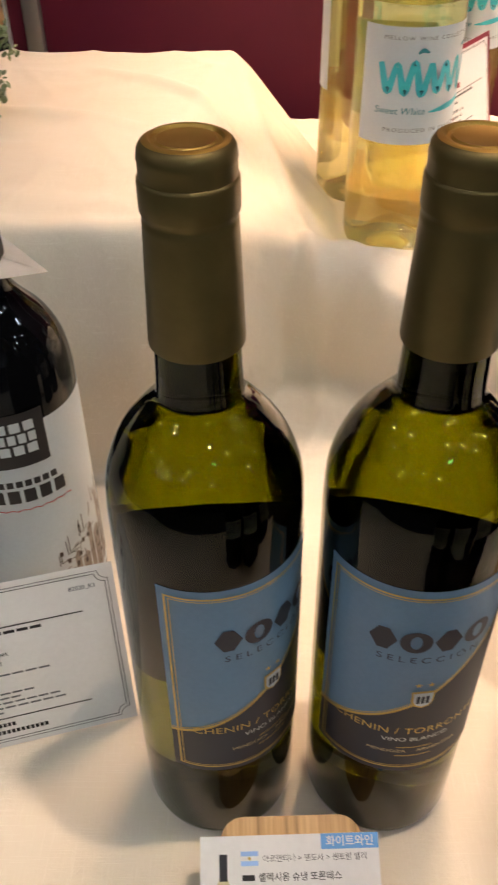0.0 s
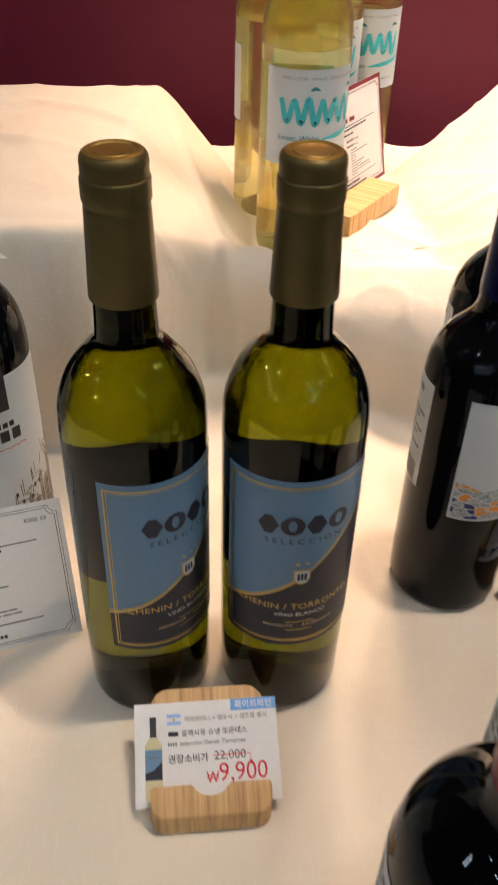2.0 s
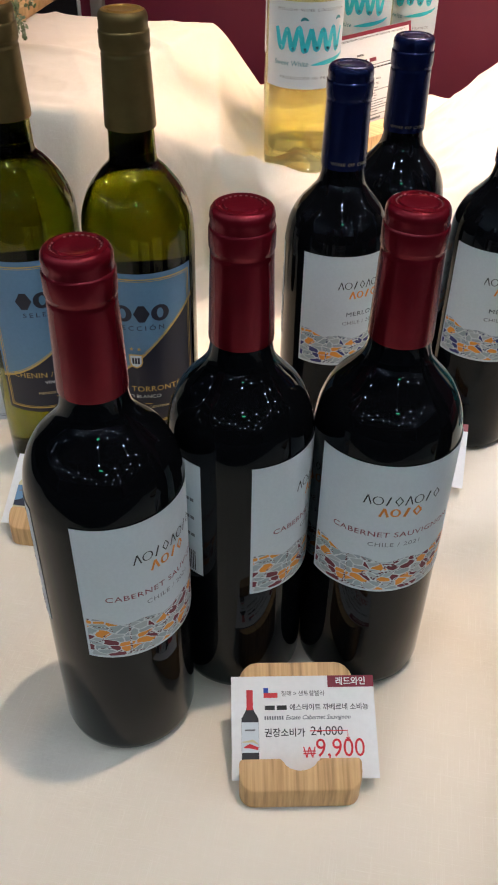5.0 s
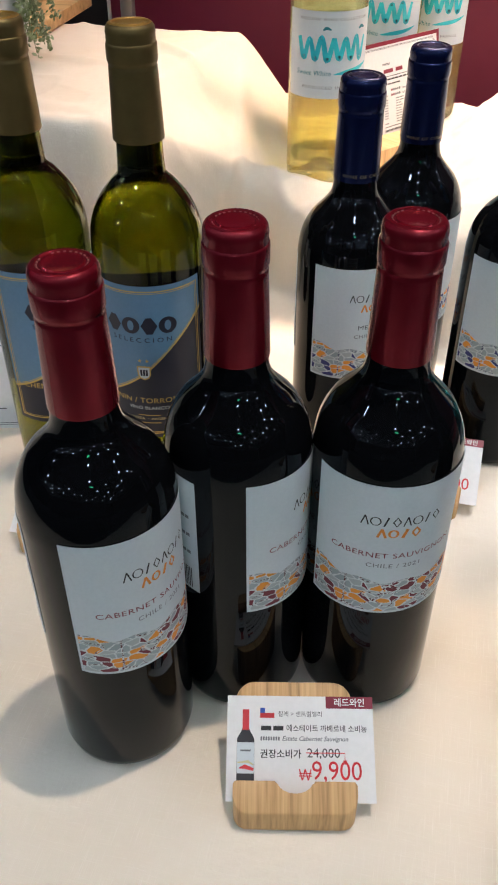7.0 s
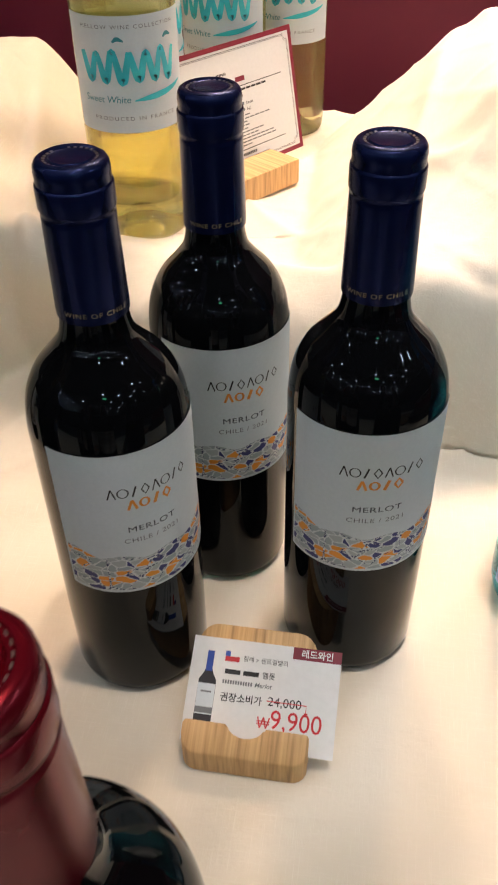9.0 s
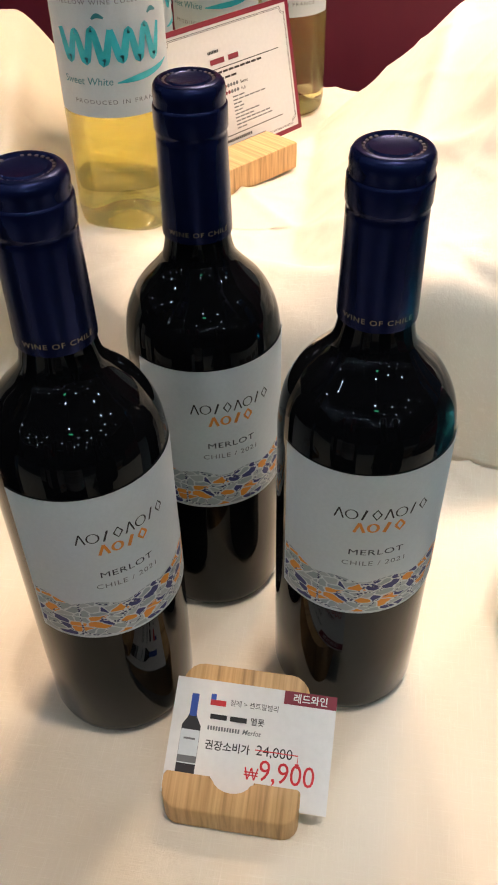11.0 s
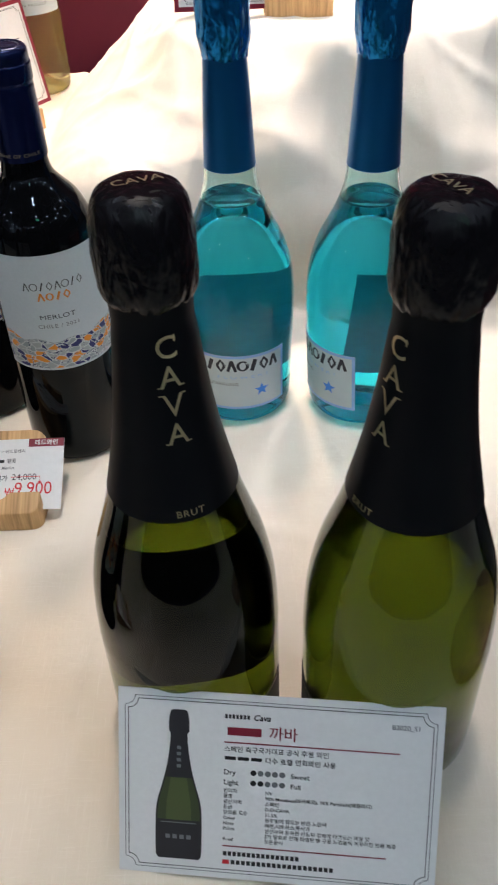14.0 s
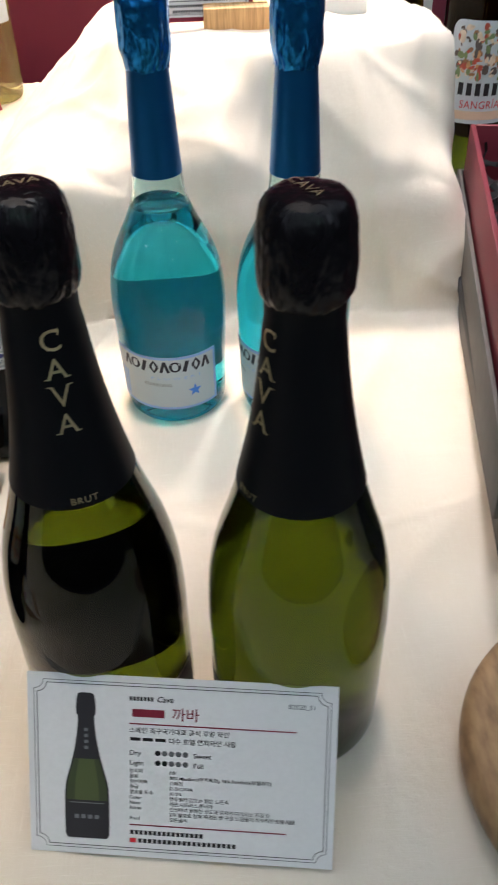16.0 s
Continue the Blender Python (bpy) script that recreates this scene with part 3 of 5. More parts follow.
def ground(x, y):
    """The height of the cloth."""
    return float(H[int(round((x - xs[0]) / STEP)), int(round((y - ys[0]) / STEP))])


# ------------------------------------------------------------------ bottles
def stand(ob, x, y, z=None, turn=0.0):
    ob.matrix_world = pose(x, y, (ground(x, y) + 0.0008) if z is None else z, 0, 0, turn)
    return ob


def screw_cap(top, low, r, rt, ring=0.018):
    """A long screw cap: pressed top disc, rounded rim, knurl ring, skirt."""
    return [(r - 0.0006, low), (r, low), (r + 0.0001, low + 0.0012), (rt + 0.0003, top - ring - 0.006), (rt + 0.0003, top - ring - 0.0045), (rt + 0.0000, top - ring - 0.0040), (rt + 0.0000, top - ring - 0.0030),
            (rt + 0.0005, top - ring - 0.0018), (rt + 0.0008, top - ring - 0.0008), (rt + 0.0008, top - ring + 0.0076), (rt + 0.0006, top - ring + 0.0084), (rt + 0.0001, top - ring + 0.0088),
            (rt + 0.0001, top - 0.0058), (rt + 0.0003, top - 0.0050), (rt - 0.0001, top - 0.0022), (rt - 0.0010, top - 0.0007), (rt - 0.0026, top), (rt - 0.0036, top - 0.0001),
            (rt - 0.0043, top - 0.0012), (0.0090, top - 0.0012), (0.0084, top - 0.0005), (0.0078, top - 0.0007), (0, top - 0.0009)]


RED_BODY = [(0, 0.016), (0.016, 0.012), (0.028, 0.003), (0.0325, 0.0), (0.0355, 0.0008), (0.0378, 0.0035), (0.0386, 0.008), (0.0388, 0.05), (0.0388, 0.165)] + \
    smooth_profile([(0.0388, 0.168), (0.0386, 0.179), (0.0364, 0.1925), (0.0306, 0.2045), (0.0220, 0.2142), (0.0172, 0.2210), (0.0154, 0.2285), (0.0150, 0.2350)], 4)


def cap_top(top, rt):
    return spin([(rt - 0.0016, top - 0.0002), (rt - 0.0028, top + 0.0004), (rt - 0.0036, top + 0.0003), (rt - 0.0043, top - 0.0007), (0.0090, top - 0.0007), (0.0084, top), (0.0078, top - 0.0002), (0, top - 0.0004)], 48)


def aura_bottle(cap, cap_top_material, cap_label, mosaic, word, ink, wide, rt):
    """A dark wine bottle with a white label, facing the front."""
    r = 0.0388
    b = thing("wine_bottle", "dark wine bottle with " + cap_label + " and white mosaic label", "bottle", "wine bottles")
    part("body", spin(RED_BODY + [(0.0146, 0.2400), (0.0, 0.2405)]), DARKGLASS, b, "near-black glossy glass full of red wine")
    part("capsule", spin(screw_cap(0.2988, 0.2325, 0.0159, rt)), cap, b, cap_label)
    part("cap_top", cap_top(0.2988, rt), cap_top_material, b)
    tagged(part("embossing", ring_print(0.0106, 0.2981), EMBOSS, b, "small raised marks round the cap"), kind="stuff")
    front = part("label", wrap(quad(-0.0488, 0.0894, 0.0488, 0.1799), r), LABEL, b, "white paper label")
    part("brand_print", wrap(brand_row(-0.0218, 0.1542, 0.0210, 0.1602, 8), r, 0, 0.0004), INK, front)
    part("brand_print", wrap(brand_row(-0.0130, 0.1463, 0.0106, 0.1522, 4, 0.0013), r, 0, 0.0004), ORANGE, front)
    part("lettering", wrap(words(word, 0.0050, -0.0015, 0.1318, stretch=wide, spacing=1.08), r, 0, 0.0004), ink, front)
    part("lettering", wrap(words("CHILE / 2021", 0.0042, -0.0015, 0.1247, stretch=1.15, spacing=1.12), r, 0, 0.0004), GREYINK, front)
    top = lambda u: 0.1140 + 0.0050 * (abs(u) / 0.0487) ** 2 + 0.0013 * math.sin(u * 260)
    part("mosaic_band", wrap(strip(-0.0474, 0.0487, lambda u: 0.0912, top), r, 0, 0.0004), mosaic, front, "printed mosaic of grey, orange and dark chips")
    back = part("back_label", wrap(quad(-0.0465, 0.098, 0.0465, 0.177), r, 180), LABEL, b, "pale back label with small print")
    small = bars(-0.042, 0.1655, 0.036, 0.1700, 9)
    bars(-0.042, 0.1590, 0.020, 0.1632, 7, small)
    for k in range(7):
        bars(-0.042, 0.151 - 0.0042 * k, 0.042 - 0.006 * (k % 3), 0.1532 - 0.0042 * k, 26, small, 0.2)
    part("small_print", wrap(small, r, 180, 0.0004), GREYINK, back)
    part("barcode", wrap(bars(0.019, 0.100, 0.042, 0.115, 18, None, 0.5), r, 180, 0.0004), INK, back)
    return b


def ring_print(r, z, n=26):
    """Small raised blocks round the top of a cap."""
    bm = bmesh.new()
    for i in range(n):
        if i in (6, 7, 19, 20):
            continue
        a = TAU * i / n
        block(0.0011, 0.0016, 0.0004, (r * math.cos(a), r * math.sin(a), z), 0, 1, math.degrees(a) + 90, bm)
    return bm


def brand_row(u0, v0, u1, v1, n, stroke=0.0007):
    """A row of plain small shapes in place of a brand: chevrons, rings, slashes and diamonds."""
    bm = bmesh.new()
    step, m = (u1 - u0) / n, (v1 - v0) / 2
    for i in range(n):
        u, w = u0 + (i + 0.5) * step, 0.36 * step
        if i % 4 == 0:
            ribbon([(u - w, v0), (u, v1)], stroke, bm)
            ribbon([(u, v1), (u + w, v0)], stroke, bm)
        elif i % 4 == 1:
            hoop(u, v0 + m, 0.95 * m, stroke, bm)
        elif i % 4 == 2:
            ribbon([(u - 0.5 * w, v0), (u + 0.5 * w, v1)], 1.3 * stroke, bm)
        else:
            ribbon([(u - w, v0 + m), (u, v1), (u + w, v0 + m)], stroke, bm)
            ribbon([(u - w, v0 + m), (u, v0), (u + w, v0 + m)], stroke, bm)
    return bm


def heavy_row(u0, v0, u1, v1):
    """Four heavy plain shapes in place of a brand: diamonds and thick rings by turns."""
    bm = bmesh.new()
    step, m = (u1 - u0) / 4, (v1 - v0) / 2
    for i in range(4):
        u = u0 + (i + 0.5) * step
        if i % 2:
            hoop(u, v0 + m, m, 0.0040, bm, 1.0, 28)
        else:
            shape([(u - 0.16 * step, v0), (u + 0.16 * step, v0), (u + 0.44 * step, v0 + m), (u + 0.16 * step, v1), (u - 0.16 * step, v1), (u - 0.44 * step, v0 + m)], bm)
    return bm


red = aura_bottle(REDCAP, LITREDTOP, "red screw cap", MOSAIC_RED, "CABERNET SAUVIGNON", MAROON, 1.20, 0.0144)
stand(red, 0.1487, 0.0228, turn=66.6)
stand(copy_thing(red, Matrix()), 0.2047, 0.0776, turn=91.8)
stand(copy_thing(red, Matrix()), 0.2802, 0.0943, turn=20.8)

blue = aura_bottle(BLUECAP, BLUECAP, "navy blue screw cap", MOSAIC_BLUE, "MERLOT", INKNAVY, 1.25, 0.0149)
cap_r = 0.0159
for c in (0, 180):
    part("lettering", wrap(words("WINE OF CHILE", 0.0032, 0, 0.2362, stretch=1.15, spacing=1.15), cap_r, c - 16, 0.0003), DULLGILT, blue, "small gilt lettering on the cap")
stand(blue, 0.2290, 0.3189, turn=41.4)
stand(copy_thing(blue, Matrix()), 0.2667, 0.4077, turn=30.8)
stand(copy_thing(blue, Matrix()), 0.3500, 0.3490, turn=16.5)


def hollow(body, gap):
    """A clear body with an air space left inside."""
    return spin(gap, 48, True, spin(body, 72))


WHITE_BODY = [(0, 0.020), (0.012, 0.017), (0.024, 0.006), (0.0315, 0.0), (0.0345, 0.0008), (0.0366, 0.0035), (0.0375, 0.008), (0.0379, 0.05), (0.0379, 0.190)] + \
    smooth_profile([(0.0379, 0.192), (0.0377, 0.205), (0.0362, 0.2185), (0.0304, 0.2330), (0.0216, 0.2445), (0.0164, 0.2500), (0.0151, 0.2560), (0.0140, 0.285)], 4)


def selection_bottle():
    r = 0.0379
    b = thing("wine_bottle", "olive green bottle of white wine with bronze screw cap", "bottle", "wine bottles")
    part("body", hollow(WHITE_BODY + [(0.0134, 0.320), (0, 0.3205)], [(0, 0.2575), (0.0122, 0.2580), (0.0126, 0.263), (0.0122, 0.285), (0.0120, 0.315), (0, 0.3155)]), GREENGLASS, b, "olive green glass full of white wine")
    # added opaque dish: shade under the thick bottom, put in as a dark colour
    part("base", spin([(0.0350, 0.0060), (0.0352, 0.0052), (0.0335, 0.0034), (0.0318, 0.0030), (0.0262, 0.0085), (0.0140, 0.0190), (0, 0.0225)]), BOTTOMDISH, b, "added dark dish for the shaded thick bottom of the bottle")
    part("capsule", spin(screw_cap(0.3379, 0.2722, 0.0161, 0.0144, 0.019)), BRONZE, b, "bronze screw cap")
    part("cap_top", cap_top(0.3379, 0.0144), LITGOLDTOP, b, "gold cap top coloured brighter for the light from above")
    front = part("label", wrap(quad(-0.0463, 0.0655, 0.0463, 0.1886), r), SKYBLUE, b, "sky blue and navy paper label")
    wave = lambda u: 0.1200 + 0.60 * u + 0.010 * math.sin(u * 40) * (1 if u > 0 else 0.5) + 3.0 * u * u
    part("navy_field", wrap(strip(-0.0463, 0.0463, lambda u: 0.0655, wave), r, 0, 0.0004), INKNAVY, front, "navy lower part of the label")
    part("gold_line", wrap(strip(-0.0463, 0.0463, lambda u: wave(u) - 0.0003, lambda u: wave(u) + 0.0014), r, 0, 0.0006), GOLD, front)
    part("gold_line", wrap(strip(-0.0463, 0.0463, lambda u: wave(u) + 0.0020, lambda u: wave(u) + 0.0025), r, 0, 0.0006), GOLD, front)
    rim = bmesh.new()
    for d, w in ((0.0034, 0.0009), (0.0050, 0.0004)):
        ribbon([(-0.0463 + d, 0.0655 + d), (-0.0463 + d, 0.1886 - d)], w, rim)
        ribbon([(0.0463 - d, 0.0655 + d), (0.0463 - d, 0.1886 - d)], w, rim)
        strip(-0.0463 + d, 0.0463 - d, lambda u: 0.0655 + d, lambda u: 0.0655 + d + w, 40, rim)
        strip(-0.0463 + d, 0.0463 - d, lambda u: 0.1886 - d - w, lambda u: 0.1886 - d, 40, rim)
    part("gold_border", wrap(rim, r, 0, 0.0007), GOLD, front)
    mark = heavy_row(-0.0258, 0.1530, 0.0250, 0.1655)
    part("brand_print", wrap(mark, r, 0, 0.0006), INKNAVY, front)
    part("lettering", wrap(words("SELECCI\u00d3N", 0.0050, 0, 0.1466, stretch=1.15, spacing=1.55), r, 0, 0.0006), INKNAVY, front)
    crest = shape([(-0.0048, 0.1275), (0.0048, 0.1275), (0.0046, 0.1205), (0.0030, 0.1175), (0, 0.1162), (-0.0030, 0.1175), (-0.0046, 0.1205)])
    part("crest", wrap(crest, r, 0, 0.0010), GOLD, front, "small gold crest")
    inner = shape([(-0.0039, 0.1266), (0.0039, 0.1266), (0.0037, 0.1208), (0.0024, 0.1184), (0, 0.1174), (-0.0024, 0.1184), (-0.0037, 0.1208)])
    part("crest_field", wrap(inner, r, 0, 0.0012), LABEL, front)
    part("crest_mark", wrap(bars(-0.0028, 0.1200, 0.0028, 0.1250, 3), r, 0, 0.0014), INKNAVY, front)
    for u in (-0.0026, 0.0026):
        part("star", wrap(star(u, 0.1318, 0.0016), r, 0, 0.0008), GOLD, front)
    part("lettering", wrap(words("CHENIN / TORRONT\u00c9S", 0.0062, -0.001, 0.0963, stretch=1.05, spacing=1.05), r, 0, 0.0008), GOLD, front)
    part("lettering", wrap(words("VINO BLANCO", 0.0040, 0.001, 0.0905, stretch=1.1), r, 0, 0.0008), LABEL, front)
    part("lettering", wrap(words("MENDOZA  \u00b7  ARGENTINA", 0.0030, 0.001, 0.0815, stretch=1.15), r, 0, 0.0008), GILT, front)
    for v in (0.0785, 0.0852):
        part("gold_line", wrap(quad(-0.007, v, 0.009, v + 0.0005), r, 0, 0.0008), GOLD, front)
    part("back_label", wrap(quad(-0.046, 0.072, 0.046, 0.172), r - 0.0012, 180), BACKDARK, b, "dark back label")
    return b


white = selection_bottle()
stand(white, 0.0172, 0.2430, turn=42.7)
stand(copy_thing(white, Matrix()), 0.1001, 0.2432, turn=6.5)

CLEAR_BODY = [(0, 0.018), (0.010, 0.016), (0.022, 0.007), (0.0305, 0.0008), (0.034, 0.0), (0.0368, 0.0015), (0.0388, 0.006), (0.0395, 0.014), (0.0395, 0.188)] + \
    smooth_profile([(0.0395, 0.190), (0.0388, 0.206), (0.0345, 0.224), (0.0260, 0.240), (0.0185, 0.252), (0.0150, 0.264), (0.0142, 0.281)], 4)


def swoop(points, widths, steps=5):
    """A brush stroke through points, its width easing from one to the next."""
    p = [Vector((u, v, w)) for (u, v), w in zip(points, widths)]
    p = [2 * p[0] - p[1]] + p + [2 * p[-1] - p[-2]]
    out = []
    for a, b, c, d in zip(p, p[1:], p[2:], p[3:]):
        for k in range(steps):
            t = k / steps
            out.append(0.5 * (2 * b + (c - a) * t + (2 * a - 5 * b + 4 * c - d) * t * t + (3 * b - a - 3 * c + d) * t ** 3))
    out.append(p[-2])
    return ribbon([(q.x, q.y) for q in out], [max(q.z, 0.0003) for q in out])


def brush_bottle():
    r = 0.0395
    b = thing("wine_bottle", "clear bottle of pale yellow wine with brush-painted label", "bottle", "wine bottles")
    part("body", hollow(CLEAR_BODY + [(0.0142, 0.306), (0, 0.3065)], [(0, 0.188), (0.0365, 0.1885), (0.0368, 0.192), (0.0358, 0.206), (0.0318, 0.223), (0.0232, 0.239), (0.0158, 0.251), (0.0122, 0.264), (0.0116, 0.281), (0.0116, 0.302), (0, 0.3025)]), YELLOWGLASS, b, "clear glass with pale yellow wine")
    part("capsule", spin(screw_cap(0.322, 0.264, 0.0156, 0.0147)), WHITEP, b, "white screw cap")
    front = part("label", wrap(quad(-0.055, 0.093, 0.055, 0.175), r), LABEL, b, "white paper label")
    # one long wavy stroke with two dabs above it
    wave = [(-0.0385 + 0.0062 * k, (0.1510, 0.1310)[k % 2] + 0.0010 * math.sin(2.1 * k)) for k in range(13)]
    part("brush_print", wrap(swoop(wave[:7], [0.0046, 0.0056, 0.0040, 0.0054, 0.0042, 0.0056, 0.0040], 8), r, 0, 0.0005), TEAL, front, "teal brush strokes")
    part("brush_print", wrap(swoop(wave[6:], [0.0040, 0.0056, 0.0044, 0.0054, 0.0040, 0.0056, 0.0030], 8), r, 0, 0.0007), TEAL, front, "teal brush strokes")
    for u in (-0.0125, 0.0265):
        part("brush_print", wrap(swoop([(u, 0.1580), (u + 0.0035, 0.1600), (u + 0.0080, 0.1584)], [0.0014, 0.0030, 0.0012]), r, 0, 0.0007), TEALDARK, front)
    part("brush_print", wrap(swoop([(0.000, 0.1168), (0.008, 0.1178), (0.016, 0.1188), (0.026, 0.1202), (0.036, 0.1224), (0.044, 0.1250)], [0.0008, 0.0030, 0.0044, 0.0042, 0.0030, 0.0008]), r, 0, 0.0007), TEAL, front)
    part("lettering", wrap(words("Sweet White", 0.0072, -0.022, 0.1155, slant=0.15), r, 0, 0.0005), TEALDARK, front)
    part("lettering", wrap(words("PRODUCED IN FRANCE", 0.0042, 0, 0.1025, stretch=1.2, spacing=1.3), r, 0, 0.0005), GREYINK, front)
    part("lettering", wrap(words("MELLOW WINE COLLECTION", 0.0038, 0, 0.1665, stretch=1.2, spacing=1.3), r, 0, 0.0005), GREYINK, front)
    part("back_label", wrap(quad(-0.030, 0.096, 0.030, 0.166), r, 180), LABEL, b, "white back label")
    return b


brush = brush_bottle()
stand(brush, 0.150, 0.678, turn=20)
stand(copy_thing(brush, Matrix()), 0.132, 0.775, turn=75)
stand(copy_thing(brush, Matrix()), 0.193, 0.868, turn=-5)
stand(copy_thing(brush, Matrix()), 0.247, 0.928, turn=0)

CAVA_BODY = [(0, 0.024), (0.014, 0.020), (0.028, 0.006), (0.038, 0.0), (0.0415, 0.0010), (0.0440, 0.0045), (0.0458, 0.011), (0.0462, 0.03), (0.0462, 0.085)] + \
    smooth_profile([(0.0464, 0.09), (0.0456, 0.110), (0.0440, 0.127), (0.0401, 0.146), (0.0343, 0.1645), (0.0288, 0.184), (0.0225, 0.214), (0.0184, 0.242), (0.0160, 0.265)], 3)
CAVA_R = at_radius(CAVA_BODY[4:])


def foil_cap(profile, lumps, seed, n=72):
    """Foil pressed over a wired cork."""
    bm = spin(profile, n)
    rng = random.Random(seed)
    ph = [rng.uniform(0, TAU) for _ in range(8)]
    for v in bm.verts:
        a, z = math.atan2(v.co.y, v.co.x), v.co.z
        k = 1 + lumps * (0.5 * math.sin(3 * a + ph[0] + 160 * z) + 0.35 * math.sin(7 * a + ph[1] - 430 * z) + 0.25 * math.sin(11 * a + ph[2] + 820 * z) + 0.2 * math.sin(17 * a + ph[3] - 600 * z))
        k += 0.9 * lumps * (abs(math.sin(4.5 * a + ph[6] + 240 * z)) ** 0.5 + abs(math.sin(6.5 * a + ph[7] - 330 * z)) ** 0.5 - 1.5)
        low = profile[0][1]
        if z < low + 0.012:
            k += 2.2 * lumps * (abs(math.sin(8.5 * a + ph[5])) - 0.5 + 0.4 * math.sin(23 * a + ph[2])) * (1 - (z - low) / 0.012)
        v.co.x *= k
        v.co.y *= k
        v.co.z += 0.4 * lumps * 0.02 * math.sin(5 * a + ph[4]) * (1 if z > low + 0.004 else 2.5)
    return bm


def cava_bottle(seed):
    b = thing("sparkling_wine_bottle", "dark green sparkling wine bottle with black foil neck", "bottle", "sparkling wine bottles")
    part("body", hollow(CAVA_BODY + [(0.0150, 0.290), (0, 0.2905)], [(0, 0.212), (0.0190, 0.2125), (0.0188, 0.225), (0.0158, 0.245), (0.0130, 0.265), (0.0125, 0.285), (0, 0.2855)]), CAVAGLASS, b, "dark green glass full of sparkling wine")
    skirt = [(CAVA_R(z) + 0.0005, z) for z in np.linspace(0.184, 0.262, 14)] + [(0.0160, 0.2675), (0.0160, 0.2720), (0.0162, 0.2765), (0.0165, 0.2800)]
    neck = part("neck_foil", spin(skirt), NECKFOIL, b, "smooth black foil with gilt lettering")
    top = [(0.0158, 0.2772), (0.0168, 0.2782), (0.0179, 0.2798), (0.0189, 0.2822), (0.0195, 0.2852), (0.0197, 0.2888), (0.0198, 0.2925), (0.0198, 0.2970), (0.0196, 0.3020), (0.0193, 0.3065), (0.0187, 0.3108),
           (0.0177, 0.3144), (0.0160, 0.3174), (0.0151, 0.3183), (0.0136, 0.3194), (0.0110, 0.3203), (0.0085, 0.3207), (0.005, 0.3210), (0, 0.3211)]
    head = part("foil_cap", foil_cap([(0.965 * a, c - 0.0008) for a, c in top], 0.017, seed, 160), BLACKFOIL, b, "crinkled black foil cap")
    part("lettering", lay(words("CAVA", 0.0066, 0, -0.003, stretch=1.05), pose(0, 0, 0.3203), 0.0006), GILT, head)
    for k, ch in enumerate("CAVA"):
        z = 0.2585 - 0.0126 * k
        letter = words(ch, 0.0134, 0, z, stretch=0.95, thick=0.00006)
        for side in (-1, 1):
            if ch != "C":
                foot = z if ch == "A" else z + 0.0091
                quad(side * 0.0041 - 0.0013, foot, side * 0.0041 + 0.0013, foot + 0.0005, letter)
            elif side == 1:
                quad(0.0031, z + 0.0062, 0.0037, z + 0.0092, letter)
        part("lettering", wrap(letter, lambda v: CAVA_R(v) + 0.0005, 0, 0.0003), GILT, neck)
    part("lettering", wrap(words("BRUT", 0.0046, 0, 0.1866, spacing=1.12), lambda v: CAVA_R(v) + 0.0004, 0, 0.0006), GILT, neck)
    front = part("label", wrap(strip(-0.050, 0.050, lambda u: 0.014, lambda u: 0.052 + 0.0012 * math.cos(u * 60)), 0.0462), DARKPRINT, b, "black paper label")
    part("back_label", wrap(quad(-0.026, 0.020, 0.026, 0.108), lambda v: CAVA_R(v) - 0.0012, 176), BACKDARK, b, "black back label")
    part("gold_line", wrap(strip(-0.049, 0.049, lambda u: 0.0505, lambda u: 0.0511), 0.0462, 0, 0.0005), GILT, front)
    return b


stand(cava_bottle(4), 0.4510, 0.0863, turn=18)
second = stand(cava_bottle(9), 0.5563, 0.0733, turn=-60)
second.matrix_world = second.matrix_world @ Matrix.Diagonal((1.02, 1.02, 1.0, 1.0))

FLOWER_BODY = [(0, 0.022), (0.012, 0.018), (0.028, 0.006), (0.036, 0.0), (0.0392, 0.0008), (0.0415, 0.004), (0.0428, 0.010), (0.0434, 0.02), (0.0446, 0.063)] + \
    smooth_profile([(0.0450, 0.066), (0.0461, 0.095), (0.0456, 0.113), (0.0432, 0.130), (0.0388, 0.145), (0.0328, 0.158), (0.0268, 0.170), (0.0218, 0.183), (0.0187, 0.198), (0.0163, 0.241), (0.0142, 0.276)], 3)
FLOWER_R = at_radius(FLOWER_BODY[4:])


